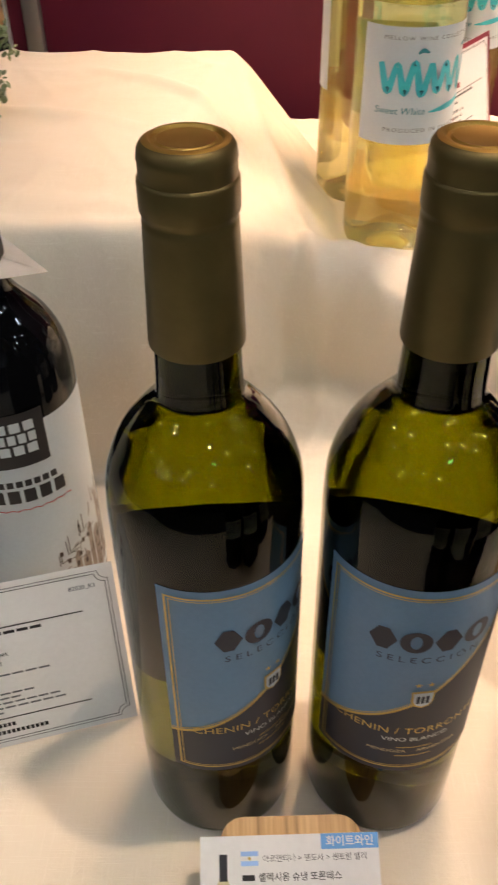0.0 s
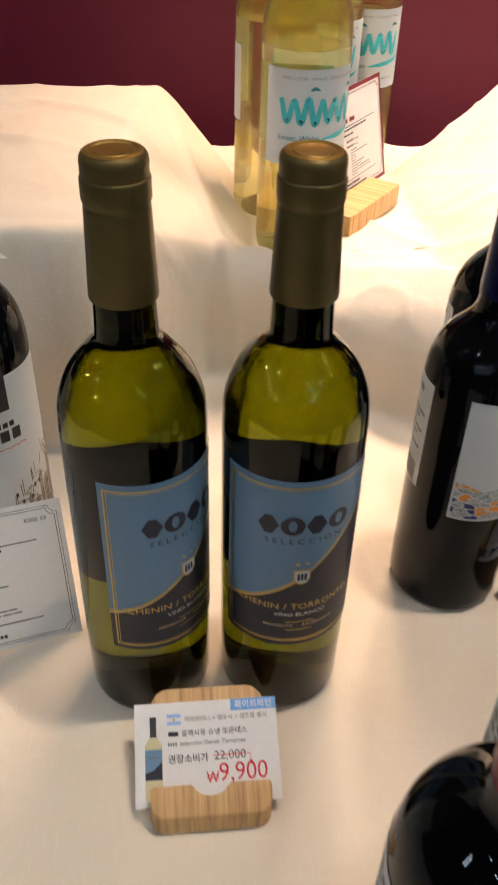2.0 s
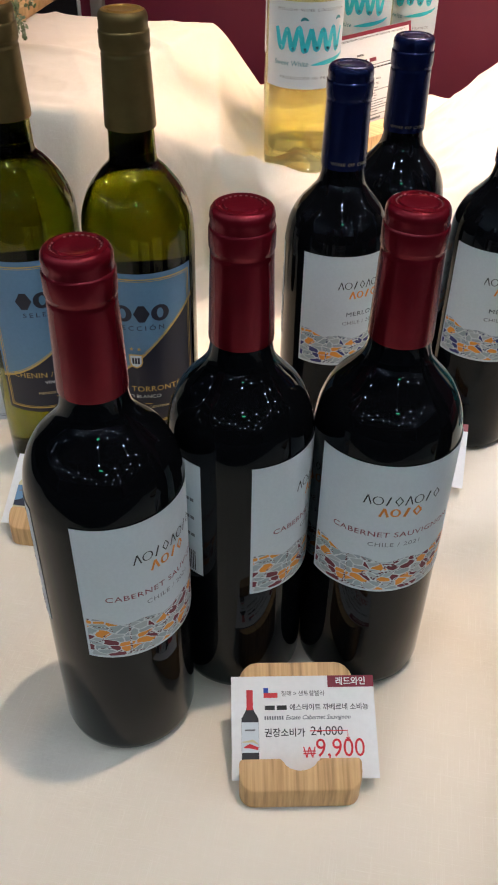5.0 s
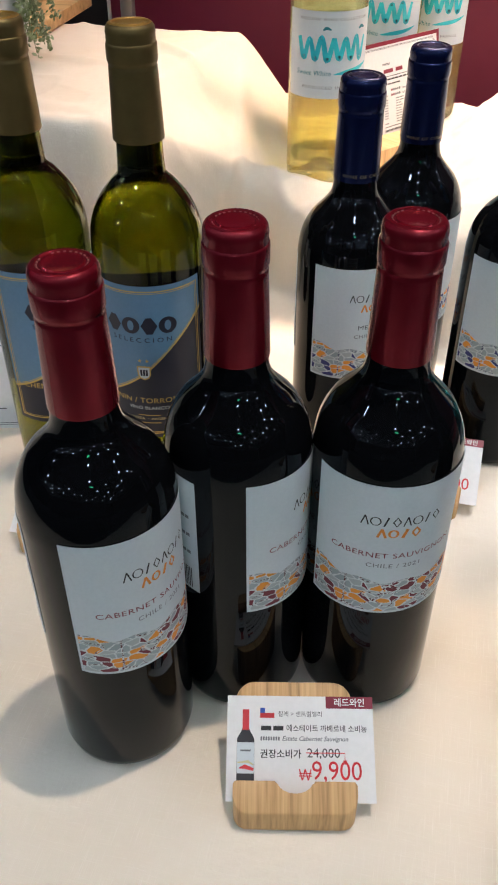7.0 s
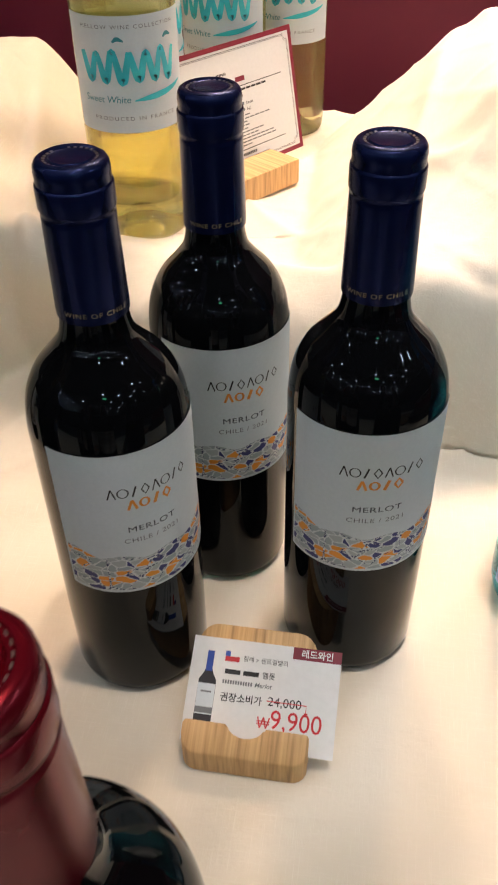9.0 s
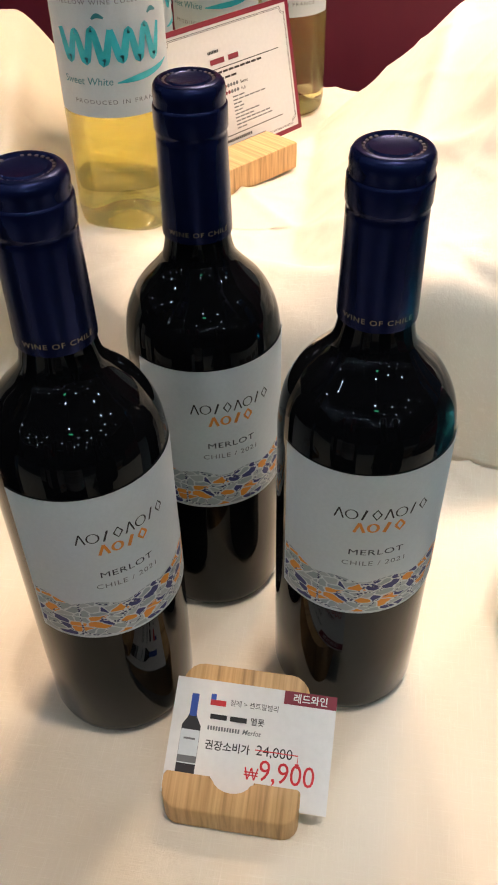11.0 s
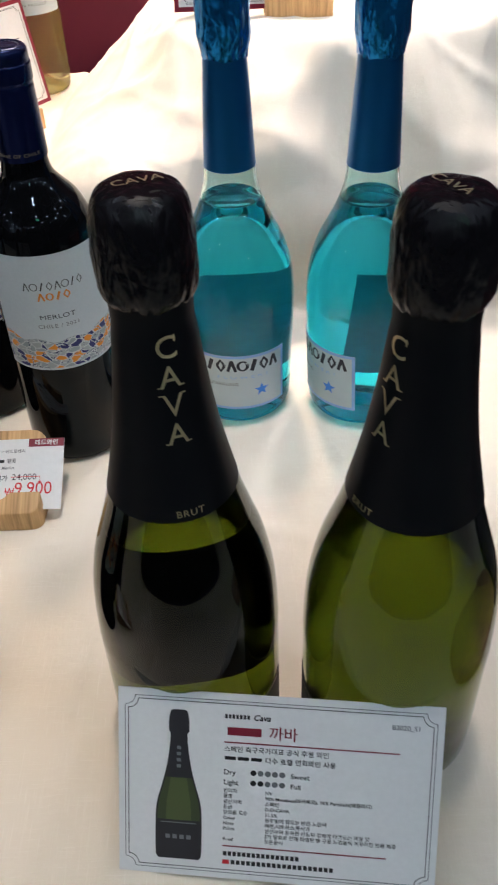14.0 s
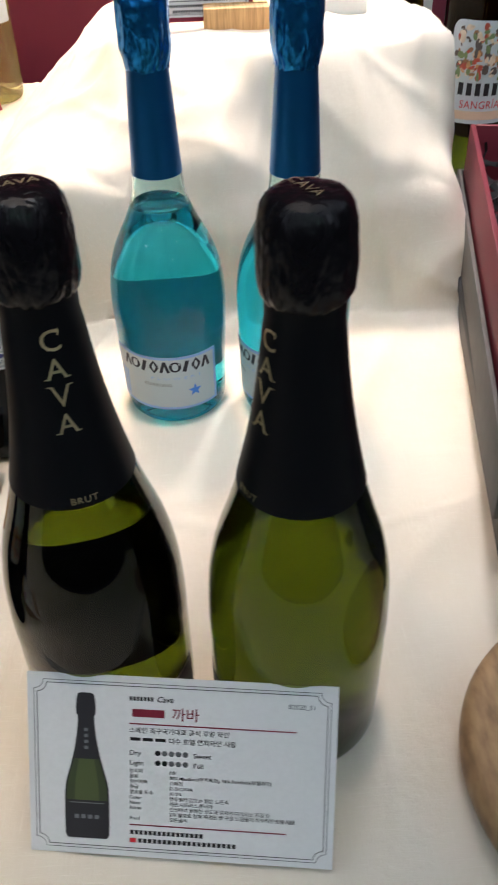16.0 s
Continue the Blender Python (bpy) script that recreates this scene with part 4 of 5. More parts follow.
def flower_bottle(seed):
    b = thing("sparkling_wine_bottle", "clear bottle of turquoise sparkling wine with blue foil", "bottle", "sparkling wine bottles")
    low = [(q, z) for q, z in FLOWER_BODY if z < 0.1795]
    high = [(q, z) for q, z in FLOWER_BODY if z > 0.1815]
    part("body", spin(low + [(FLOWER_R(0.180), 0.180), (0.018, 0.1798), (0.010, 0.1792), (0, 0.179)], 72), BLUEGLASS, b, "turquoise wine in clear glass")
    shell = [(FLOWER_R(0.1806) - 0.0014, 0.1806), (FLOWER_R(0.1806), 0.1806)] + high + [(0.0140, 0.290), (0.0126, 0.290)] + [(q - 0.0014, z) for q, z in high[::-1]] + [(FLOWER_R(0.1806) - 0.0014, 0.1806)]
    part("neck", spin(shell, 72), CLEARGLASS, b, "pale clear neck above the wine")
    skirt = [(FLOWER_R(z) + 0.0005, z) for z in np.linspace(0.204, 0.276, 12)] + [(0.0146, 0.280)]
    part("neck_foil", spin(skirt), BLUENECK, b, "smooth metallic blue foil")
    top = [(0.0147, 0.276), (0.0156, 0.281), (0.0170, 0.286), (0.0176, 0.290), (0.0176, 0.303), (0.0178, 0.312), (0.0172, 0.320), (0.0150, 0.326), (0.0110, 0.3285), (0, 0.3295)]
    part("foil_cap", foil_cap(top, 0.030, seed), BLUEFOIL, b, "crinkled shiny blue foil cap")
    rr = 0.0440
    back = part("label", wrap(quad(-0.0485, 0.0165, 0.0485, 0.0695), lambda v: FLOWER_R(v), 0, 0.0003), SILVER, b, "silver label in a pale blue frame")
    rim = bmesh.new()
    strip(-0.0485, 0.0485, lambda u: 0.0165, lambda u: 0.0190, 40, rim)
    strip(-0.0485, 0.0485, lambda u: 0.0670, lambda u: 0.0695, 40, rim)
    quad(-0.0485, 0.019, -0.0460, 0.067, rim)
    quad(0.0460, 0.019, 0.0485, 0.067, rim)
    part("frame_print", wrap(rim, lambda v: FLOWER_R(v), 0, 0.0005), PALEBLUE, back)
    mark = brand_row(-0.0360, 0.0545, 0.0420, 0.0650, 9, 0.0025)
    part("brand_print", wrap(mark, lambda v: FLOWER_R(v), 0, 0.0006), INKNAVY, back)
    part("lettering", wrap(words("FLOWERY", 0.0056, 0.012, 0.0472, stretch=1.2, spacing=1.6), rr, 0, 0.0007), PALEBLUE, back)
    part("lettering", wrap(words("SPARKLING", 0.0044, -0.004, 0.0405, stretch=1.05), rr, 0, 0.0007), GREYINK, back)
    part("star_print", wrap(star(0.0265, 0.0345, 0.0062), rr, 0, 0.0008), STARBLUE, back, "blue star")
    part("side_print", wrap(bars(-0.0440, 0.022, -0.034, 0.052, 3), rr, 0, 0.0006), PALEBLUE, back)
    part("back_label", wrap(quad(-0.055, 0.017, 0.055, 0.097), lambda v: FLOWER_R(v) - 0.0015, 180, 0.0003), BACKPAPER, b, "translucent pale back label")
    return b


stand(flower_bottle(2), 0.4832, 0.3913, turn=-11.7)
stand(flower_bottle(7), 0.5840, 0.3801, turn=-76.7)


def estate_bottle():
    """A dark bottle with a sketched townscape on a white label."""
    r = 0.0380
    b = thing("wine_bottle", "dark red wine bottle with white sketched label", "bottle", "wine bottles")
    part("body", spin([(q * 0.98, z * 1.05) for q, z in RED_BODY] + [(0.0146, 0.245), (0.0146, 0.285), (0, 0.2855)]), DARKGLASS, b, "near-black glossy glass full of red wine")
    part("capsule", spin(screw_cap(0.315, 0.248, 0.0158, 0.0147)), BLACKP, b, "black capsule")
    front = part("label", wrap(quad(-0.060, 0.045, 0.060, 0.176), r), LABEL, b, "white paper label")
    part("black_tag", wrap(quad(-0.016, 0.152, 0.014, 0.184), r, 0, 0.0004), INK, front, "black square with pale marks")
    white_marks = bmesh.new()
    for k in range(3):
        bars(-0.0105, 0.1735 - 0.0068 * k, 0.0095, 0.1790 - 0.0068 * k, 3 + k % 2, white_marks)
    part("brand_print", wrap(white_marks, r, 0, 0.0006), LABEL, front)
    part("brand_print", wrap(bars(-0.020, 0.1395, 0.016, 0.1435, 8), r, 0, 0.0004), INK, front)
    part("brand_print", wrap(bars(-0.028, 0.1290, 0.020, 0.1375, 6), r, 0, 0.0004), INK, front)
    part("script_line", wrap(ribbon([(-0.02 + 0.003 * k, 0.1235 + 0.0008 * (k % 2)) for k in range(15)], 0.0006), r, 0, 0.0004), REDINK, front)
    rng = random.Random(5)
    sketch = bmesh.new()
    for k in range(90):
        u, v = rng.uniform(0.006, 0.058), rng.uniform(0.052, 0.115)
        v = min(v, 0.07 + 0.9 * u)
        if rng.random() < 0.6:
            ribbon([(u, v), (u + rng.uniform(-0.001, 0.001), v + rng.uniform(0.004, 0.013))], 0.0005, sketch)
        else:
            ribbon([(u, v), (u + rng.uniform(0.003, 0.008), v + rng.uniform(-0.002, 0.003))], 0.0005, sketch)
    for k in range(14):
        u, v = rng.uniform(0.006, 0.05), rng.uniform(0.055, 0.085)
        quad(u, v, u + 0.002, v + 0.0035, sketch)
    part("sketch_print", wrap(sketch, r, 0, 0.0006), SEPIA, front, "brown sketch of old houses")
    walls = bmesh.new()
    for u, wide, tall in ((0.008, 0.007, 0.016), (0.016, 0.004, 0.028), (0.021, 0.006, 0.022), (0.028, 0.004, 0.040), (0.033, 0.007, 0.032), (0.041, 0.004, 0.052), (0.046, 0.006, 0.044), (0.053, 0.005, 0.056)):
        shape([(u, 0.050), (u + wide, 0.050), (u + wide, 0.050 + tall), (u + 0.6 * wide, 0.053 + tall), (u, 0.049 + tall)], walls)
    part("sketch_print", wrap(walls, r, 0, 0.0004), SEPIAWASH, front, "pale brown wash on the sketch")
    # folded paper collar round the neck
    collar = bmesh.new()
    pts = [(-0.030, -0.010, 0.240), (0.004, -0.022, 0.245), (0.032, -0.013, 0.239), (0.018, 0.024, 0.244), (-0.028, 0.024, 0.244)]
    c = collar.verts.new((0, 0, 0.252))
    vs = [collar.verts.new(p) for p in pts]
    for i in range(5):
        collar.faces.new([vs[i], vs[(i + 1) % 5], c])
    bmesh.ops.solidify(collar, geom=collar.faces[:], thickness=0.0005)
    part("neck_tag", collar, PAPER, b, "folded white paper tag round the neck", smooth=False)
    return b


stand(estate_bottle(), -0.093, 0.350, turn=24)

# ------------------------------------------------------------------ price tags in oak holders
SLOPE = radians(28)
RISE = math.tan(SLOPE)
FRONT, DEEP = 0.0165, 0.0119


def sloped(outline, low, high, bevel=0.001):
    """A block over an outline in x, y, between two height functions of y."""
    bm = bmesh.new()
    a = [bm.verts.new((x, y, low(y))) for x, y in outline]
    b = [bm.verts.new((x, y, high(y))) for x, y in outline]
    n = len(outline)
    bm.faces.new(b)
    bm.faces.new(a[::-1])
    for i in range(n):
        bm.faces.new([a[i], a[(i + 1) % n], b[(i + 1) % n], b[i]])
    if bevel:
        rim = [e for e in bm.edges if e.verts[0] in b and e.verts[1] in b]
        bmesh.ops.bevel(bm, geom=rim, offset=bevel, segments=2, profile=0.5, affect="EDGES")
    return bm


def plan(w, y0, y1, front, rear, notch=0.0, n=5):
    """A rounded outline, counter-clockwise, with an optional notch in the rear edge."""
    pts = []
    for cx, cy, r, a0 in ((w / 2 - front, y0 + front, front, -90), (w / 2 - rear, y1 - rear, rear, 0)):
        pts += [(cx + r * math.cos(radians(a0 + 90 * i / n)), cy + r * math.sin(radians(a0 + 90 * i / n))) for i in range(n + 1)]
    right = list(pts)
    if notch:
        q = 10
        pts += [(notch * math.cos(math.pi * i / q), y1 - 0.62 * notch * math.sin(math.pi * i / q)) for i in range(q + 1)]
    return pts + [(-x, y) for x, y in right[::-1]]


def holder(x, y, turn, z=None, w=0.067):
    """A wedge of oak with a slot for the card and a finger notch."""
    h = thing("card_holder", "light oak card holder with a finger notch", "card holder", "oak card holders")
    top = lambda v: FRONT + v * RISE
    part("lip", sloped(plan(w, 0.0, 0.0148, 0.008, 0.002, 0.0108), lambda v: 0.0 if v < 0.0094 else top(v) - DEEP + 0.0022, top), OAK, h)
    part("back_wedge", sloped(plan(w, 0.0096, 0.0665, 0.002, 0.011), lambda v: 0.0, lambda v: top(v) - DEEP), OAK, h)
    h.matrix_world = pose(x, y, z, 0, 0, turn)
    return h


def bottle_print(m, u, v, tall, glass, cap, body_label, card):
    """A small printed picture of a bottle on a card."""
    src = [(0.0320, 0.0), (0.0330, 0.01), (0.0330, 0.178), (0.0300, 0.198), (0.0175, 0.2195), (0.0122, 0.235)]
    k = tall / 0.300
    side = [(r * k, z * k) for r, z in smooth_profile(src, 3)]
    part("bottle_print", lay(shape([(u + r, v + z) for r, z in side] + [(u - r, v + z) for r, z in side[::-1]]), m, 0.0003), glass, card, "printed picture of a bottle")
    r = 0.0125 * k
    part("bottle_print", lay(quad(u - r, v + 0.225 * k, u + r, v + tall), m, 0.0004), cap, card)
    part("bottle_print", lay(quad(u - 0.0325 * k, v + 0.070 * k, u + 0.0325 * k, v + 0.180 * k), m, 0.0004), body_label, card)
    if body_label is SKYBLUE:
        part("bottle_print", lay(shape([(u - 0.0325 * k, v + 0.070 * k), (u + 0.0325 * k, v + 0.070 * k), (u + 0.0325 * k, v + 0.135 * k), (u, v + 0.105 * k), (u - 0.0325 * k, v + 0.095 * k)]), m, 0.0005), INKNAVY, card)
    elif cap is FLAGBLUE:
        part("bottle_print", lay(quad(u - 0.0325 * k, v + 0.074 * k, u + 0.0325 * k, v + 0.096 * k), m, 0.0005), GREYINK, card)
    else:
        part("bottle_print", lay(ribbon([(u - 0.024 * k, v + 0.088 * k), (u - 0.003 * k, v + 0.094 * k), (u + 0.030 * k, v + 0.084 * k)], [0.004 * k, 0.016 * k, 0.010 * k]), m, 0.0005), cap, card)
        part("bottle_print", lay(ribbon([(u - 0.030 * k, v + 0.108 * k), (u + 0.010 * k, v + 0.112 * k), (u + 0.030 * k, v + 0.100 * k)], [0.004 * k, 0.010 * k, 0.004 * k]), m, 0.0005), WINEPRINT, card)
    part("bottle_print", lay(quad(u - 0.020 * k, v + 0.148 * k, u + 0.020 * k, v + 0.154 * k), m, 0.0005), GREYINK, card)


def bottle_picture(card, u, v, tall):
    """A larger printed picture of a sparkling wine bottle."""
    k = tall / 0.322
    low = [(0.040, 0.0), (0.0445, 0.006), (0.0462, 0.02), (0.0462, 0.09), (0.0432, 0.125), (0.033, 0.164), (0.0255, 0.195), (0.0205, 0.225), (0.0172, 0.255)]
    high = [(0.0165, 0.272), (0.0198, 0.276), (0.0205, 0.287), (0.0195, 0.305), (0.0165, 0.319), (0.010, 0.322)]

    def both(side, inset=0.0):
        return [(u + (r - inset) * k, v + z * k) for r, z in side] + [(u - (r - inset) * k, v + z * k) for r, z in side[::-1]]

    part("bottle_print", lay(shape(both(smooth_profile(low, 3) + high)), Matrix(), 0.0003), DARKPRINT, card, "printed picture of a bottle")
    body = [(0.0462, 0.086), (0.0455, 0.106), (0.0432, 0.125), (0.0385, 0.145), (0.033, 0.164), (0.0292, 0.178)]
    part("bottle_print", lay(shape(both(body, 0.0035)), Matrix(), 0.0004), GREENPRINT, card)
    part("bottle_print", lay(shape(both([(r * 0.55, z) for r, z in body])), Matrix(), 0.0005), PALEGREEN, card)
    marks = quad(u - 0.036 * k, v + 0.0795 * k, u + 0.036 * k, v + 0.0815 * k)
    for n in range(4):
        quad(u - 0.004 * k, v + (0.200 + 0.013 * n) * k, u + 0.004 * k, v + (0.207 + 0.013 * n) * k, marks)
        quad(u - (0.026 - 0.014 * n) * k, v + 0.045 * k, u - (0.017 - 0.014 * n) * k, v + 0.054 * k, marks)
    tagged(part("bottle_print", lay(marks, Matrix(), 0.0006), GREYINK, card), kind="stuff")


def price_tag(x, y, turn, z, shift, kind, kind_ink, origin, flag, old, looks, label):
    """A price tag lying in its holder; u, v run over its face."""
    w, h = 0.082, 0.0555
    base = pose(x, y, z, 0, 0, turn) @ Matrix.Translation((0, 0.0100, FRONT - DEEP + 0.0100 * RISE + 0.0004)) @ Matrix.Rotation(SLOPE, 4, "X")
    body = block(w, h, 0.0007, (0, 0, 0), 0.0)
    t = whole("price_tag", body, PAPER, label, "price tag", "price tags", smooth=False)
    t.matrix_world = base @ Matrix.Translation((shift, h / 2, 0.0002))
    m = Matrix.Translation((-w / 2, -h / 2, 0.0007))
    part("banner", lay(quad(0.0555, 0.0490, w, 0.0555), m), kind_ink, t, "coloured corner banner")
    part("lettering", lay(words(kind, 0.0048, 0.0688, 0.0506, thick=0.00006), m, 0.0004), PAPER, t)
    if flag == "chile":
        part("flag", lay(quad(0.0185, 0.0435, 0.0265, 0.0462), m), FLAGRED, t, "small printed flag")
        part("flag", lay(quad(0.0185, 0.0462, 0.0212, 0.0490), m), FLAGBLUE, t)
    else:
        part("flag", lay(quad(0.0185, 0.0470, 0.0265, 0.0490, quad(0.0185, 0.0430, 0.0265, 0.0450)), m), PALEBLUE, t, "small printed flag")
        part("flag", lay(disc(0.0225, 0.0460, 0.0007), m), GOLD, t)
    part("lettering", lay(words(origin, 0.0033, 0.0285, 0.0446, "LEFT"), m), INK, t)
    n, korean, latin = looks[3]
    part("name_print", lay(signs(0.0185, 0.0362, 0.0185 + 0.0034 * n, 0.0400, n), m), INK, t)
    part("lettering", lay(words(korean, 0.0039, 0.0195 + 0.0034 * n, 0.0368, "LEFT", thick=0.00004), m), INK, t)
    part("name_print", lay(bars(0.0185, 0.0316, 0.0185 + 0.0028 * n, 0.0336, 2 * n, None, 0.35), m), GREYINK, t)
    part("lettering", lay(words(latin, 0.0034, 0.0195 + 0.0028 * n, 0.0316, "LEFT", slant=0.25, thick=0.00005), m), GREYINK, t)
    part("lettering", lay(words("\uad8c\uc7a5\uc18c\ube44\uac00", 0.0050, 0.0185, 0.0228, "LEFT", thick=0.00007), m), INK, t)
    part("lettering", lay(words(old, 0.0068, 0.0445, 0.0230, "LEFT"), m), INK, t)
    part("strike", lay(ribbon([(0.0440, 0.0253), (0.0655, 0.0253), (0.0655, 0.0205)], 0.0005, shape([(0.0643, 0.0216), (0.0667, 0.0216), (0.0655, 0.0192)])), m, 0.0004), REDINK, t)
    part("lettering", lay(words("\u20a9", 0.0078, 0.0398, 0.0112, "LEFT"), m), REDINK, t)
    part("lettering", lay(words("9,900", 0.0138, 0.0468, 0.0116, "LEFT", stretch=0.92), m), REDINK, t)
    bottle_print(m, 0.0105, 0.004, 0.044, looks[0], looks[1], looks[2], t)
    return t


for x, y, turn, shift, kind, ink, origin, flag, old, looks, label in (
        (0.0545, 0.1310, 2.0, -0.0010, "\ud654\uc774\ud2b8\uc640\uc778", TAGBLUE, "\uc544\ub974\ud5e8\ud2f0\ub098 > \uba58\ub3c4\uc0ac > \uc13c\ud2b8\ub7f4 \ubc38\ub9ac", "argentina", "22,000", (WINEPRINT, DARKPRINT, SKYBLUE, (2, "\uc140\ub809\uc2dc\uc639 \uc288\ub0c9 \ub610\ub860\ud14c\uc2a4", "Seleccion Shenin Torrontes")), "white price tag with a blue corner in an oak holder"),
        (0.2608, -0.0276, 12.6, 0.0035, "\ub808\ub4dc\uc640\uc778", MAROON, "\uce60\ub808 > \uc13c\ud2b8\ub7f4\ubc38\ub9ac", "chile", "24,000", (DARKPRINT, FLAGRED, LABEL, (4, "\uc5d0\uc2a4\ud14c\uc774\ud2b8 \uae4c\ubca0\ub974\ub124 \uc18c\ube44\ub1fd", "Estate Cabernet Sauvignon")), "white price tag with a maroon corner in an oak holder"),
        (0.3017, 0.2385, -1.0, 0.0055, "\ub808\ub4dc\uc640\uc778", MAROON, "\uce60\ub808 > \uc13c\ud2b8\ub7f4\ubc38\ub9ac", "chile", "24,000", (DARKPRINT, FLAGBLUE, LABEL, (6, "\uba5c\ub86f", "Merlot")), "white price tag with a maroon corner in an oak holder")):
    zz = ground(x, y) + 0.001
    holder(x, y, turn, zz)
    price_tag(x, y, turn, zz, shift, kind, ink, origin, flag, old, looks, label)


# ------------------------------------------------------------------ large information cards
def info_card(m, name, sheet, code="", bottle=True, rim=None, texts=True, w=0.155, h=0.099):
    body = bmesh.new()
    for z in (0.0, -0.0008):
        grid = [[body.verts.new((w * i / 10, h * k / 8, z)) for k in range(9)] for i in range(11)]
        for i in range(10):
            for k in range(8):
                f = [grid[i][k], grid[i + 1][k], grid[i + 1][k + 1], grid[i][k + 1]]
                body.faces.new(f if z == 0 else f[::-1])
    c = whole(name, body, PAPER, sheet, "information card", "information cards", smooth=False)
    c.matrix_world = m
    one = Matrix()
    if rim:
        edge = bmesh.new()
        quad(0, 0, w, 0.0042, edge)
        quad(0, h - 0.0042, w, h, edge)
        quad(0, 0.0042, 0.0042, h - 0.0042, edge)
        quad(w - 0.0042, 0.0042, w, h - 0.0042, edge)
        part("coloured_rim", lay(edge, one), rim, c, "maroon printed rim")
    lines = bmesh.new()
    for d, wd, k in ((0.0050 if not rim else 0.0065, 0.0004, 0.0), (0.0034 if not rim else 0.0075, 0.0003, 0.0050)):
        a = d + k
        ribbon([(d + 0.005, d), (w - d - 0.005, d)], wd, lines)
        ribbon([(d + 0.005, h - d), (w - d - 0.005, h - d)], wd, lines)
        ribbon([(d, d + 0.005), (d, h - d - 0.005)], wd, lines)
        ribbon([(w - d, d + 0.005), (w - d, h - d - 0.005)], wd, lines)
        for su, sv in ((0, 0), (1, 0), (0, 1), (1, 1)):
            arc = []
            for i in range(7):
                t = math.pi / 2 * i / 6
                u, v = d + 0.005 * math.cos(t), d + 0.005 * math.sin(t)
                arc.append((w - u if su else u, h - v if sv else v))
            ribbon(arc, wd, lines)
    part("border_print", lay(lines, one), INK, c, "thin double border lines")
    u = 0.052
    if rim:
        bottle_print(one, 0.029, 0.014, 0.072, WINEPRINT, WHITEP, LABEL, c)
    if bottle:
        bottle_picture(c, 0.030, 0.009, 0.080)
    part("name_print", lay(bars(u, 0.0860, u + 0.0125, 0.0882, 7, None, 0.3), one), INK, c)
    part("name_print", lay(signs(u, 0.0762, u + 0.0195, 0.0828, 3, None, 0.17), one), MAROON, c)
    if texts:
        part("lettering", lay(words("Cava", 0.0042, u + 0.0138, 0.0858, "LEFT", slant=0.25, thick=0.0001), one), INK, c)
        part("lettering", lay(words("\uae4c\ubc14", 0.0076, u + 0.0215, 0.0768, "LEFT", thick=0.00006), one), MAROON, c)
    else:
        part("name_print", lay(signs(u + 0.0215, 0.0762, u + 0.036, 0.0828, 2, None, 0.17), one), MAROON if rim else INK, c)
    for v, far in ((0.0733, 0.084), (0.0178, 0.080)):
        part("rule", lay(quad(u, v, u + far, v + 0.0007), one), MAROON if bottle else INK, c)
    if texts:
        part("lettering", lay(words("\uc2a4\ud398\uc778 \ucd95\uad6c\uad6d\uac00\ub300\ud45c \uacf5\uc2dd \ud6c4\uc6d0 \uc640\uc778", 0.0034, u, 0.0690, "LEFT", thick=0.00003), one), INK, c)
        part("small_print", lay(signs(u, 0.0640, u + 0.0190, 0.0668, 7), one), INK, c)
        part("lettering", lay(words("\ub2e4\uc218 \ud638\ud154 \uc5f0\ud68c\uc640\uc778 \uc0ac\uc6a9", 0.0034, u + 0.0200, 0.0640, "LEFT", thick=0.00003), one), INK, c)
    else:
        part("small_print", lay(signs(u, 0.0690, u + 0.062, 0.0718, 22, signs(u, 0.0640, u + 0.030, 0.0666, 10)), one), INK, c)
    for k, (a, b, n) in enumerate((("Dry", "Sweet", 1), ("Light", "Full", 2))):
        v = 0.0567 - 0.0054 * k
        part("lettering", lay(words(a, 0.0037, u, v, "LEFT", thick=0.00003), one), INK, c)
        part("lettering", lay(words(b, 0.0037, u + 0.0325, v, "LEFT", thick=0.00003), one), INK, c)
        full, empty = bmesh.new(), bmesh.new()
        for i in range(5):
            disc(u + 0.0145 + 0.0035 * i, v + 0.0016, 0.0015, full if i < n else empty)
        part("score_print", lay(full, one), INK if not rim else MAROON, c)
        part("score_print", lay(empty, one), GREYINK, c)
    rows = (("\ube48\ud2f0\uc9c0", "NV"), ("\ud488\uc885", "90% Macabeo(\ub9c8\uce74\ubca0\uc624), 10% Parellada(\ud328\ub810\ub77c\ub2e4)"), ("\uc0dd\uc0b0\uc9c0\uc5ed", "\uc2a4\ud398\uc778"), ("\ub4f1\uae09", "D.O.CAVA"), ("\uc54c\ucf54\uc62c \ub3c4\uc218", "11.5%"), ("Color", "\uc5f0\ub450\ube5b\uc774 \uac10\ub3c4\ub294 \ubc1d\uc740 \ub178\ub780\uc0c9"), ("Nose", "\ub808\ubaac,\uc2dc\ud2b8\ub7ec\uc2a4,\ud48b\uc0ac\uacfc"), ("Palate", "\uc2e0\uc120\ud558\uba70 \uc628\ud654\ud55c \uc0b0\ub3c4\uc640 \uac15\ud558\uac8c \ub2e4\uac00\uc624\ub294 \uacfc\uc77c \ub9db"), ("", "2\ucc28 \ubc1c\ud6a8\ub85c \uc778\ud574 \ud30c\uc0dd\ub41c \ube75 \uad6c\uc6b4 \ub290\ub08c\ub4e4\uc774 \uc5b4\uc6b0\ub7ec\uc9c4 \ub9db\uc744 \uc81c\uacf5"), ("Food", "\ubaa8\ub4e0\uc74c\uc2dd"))
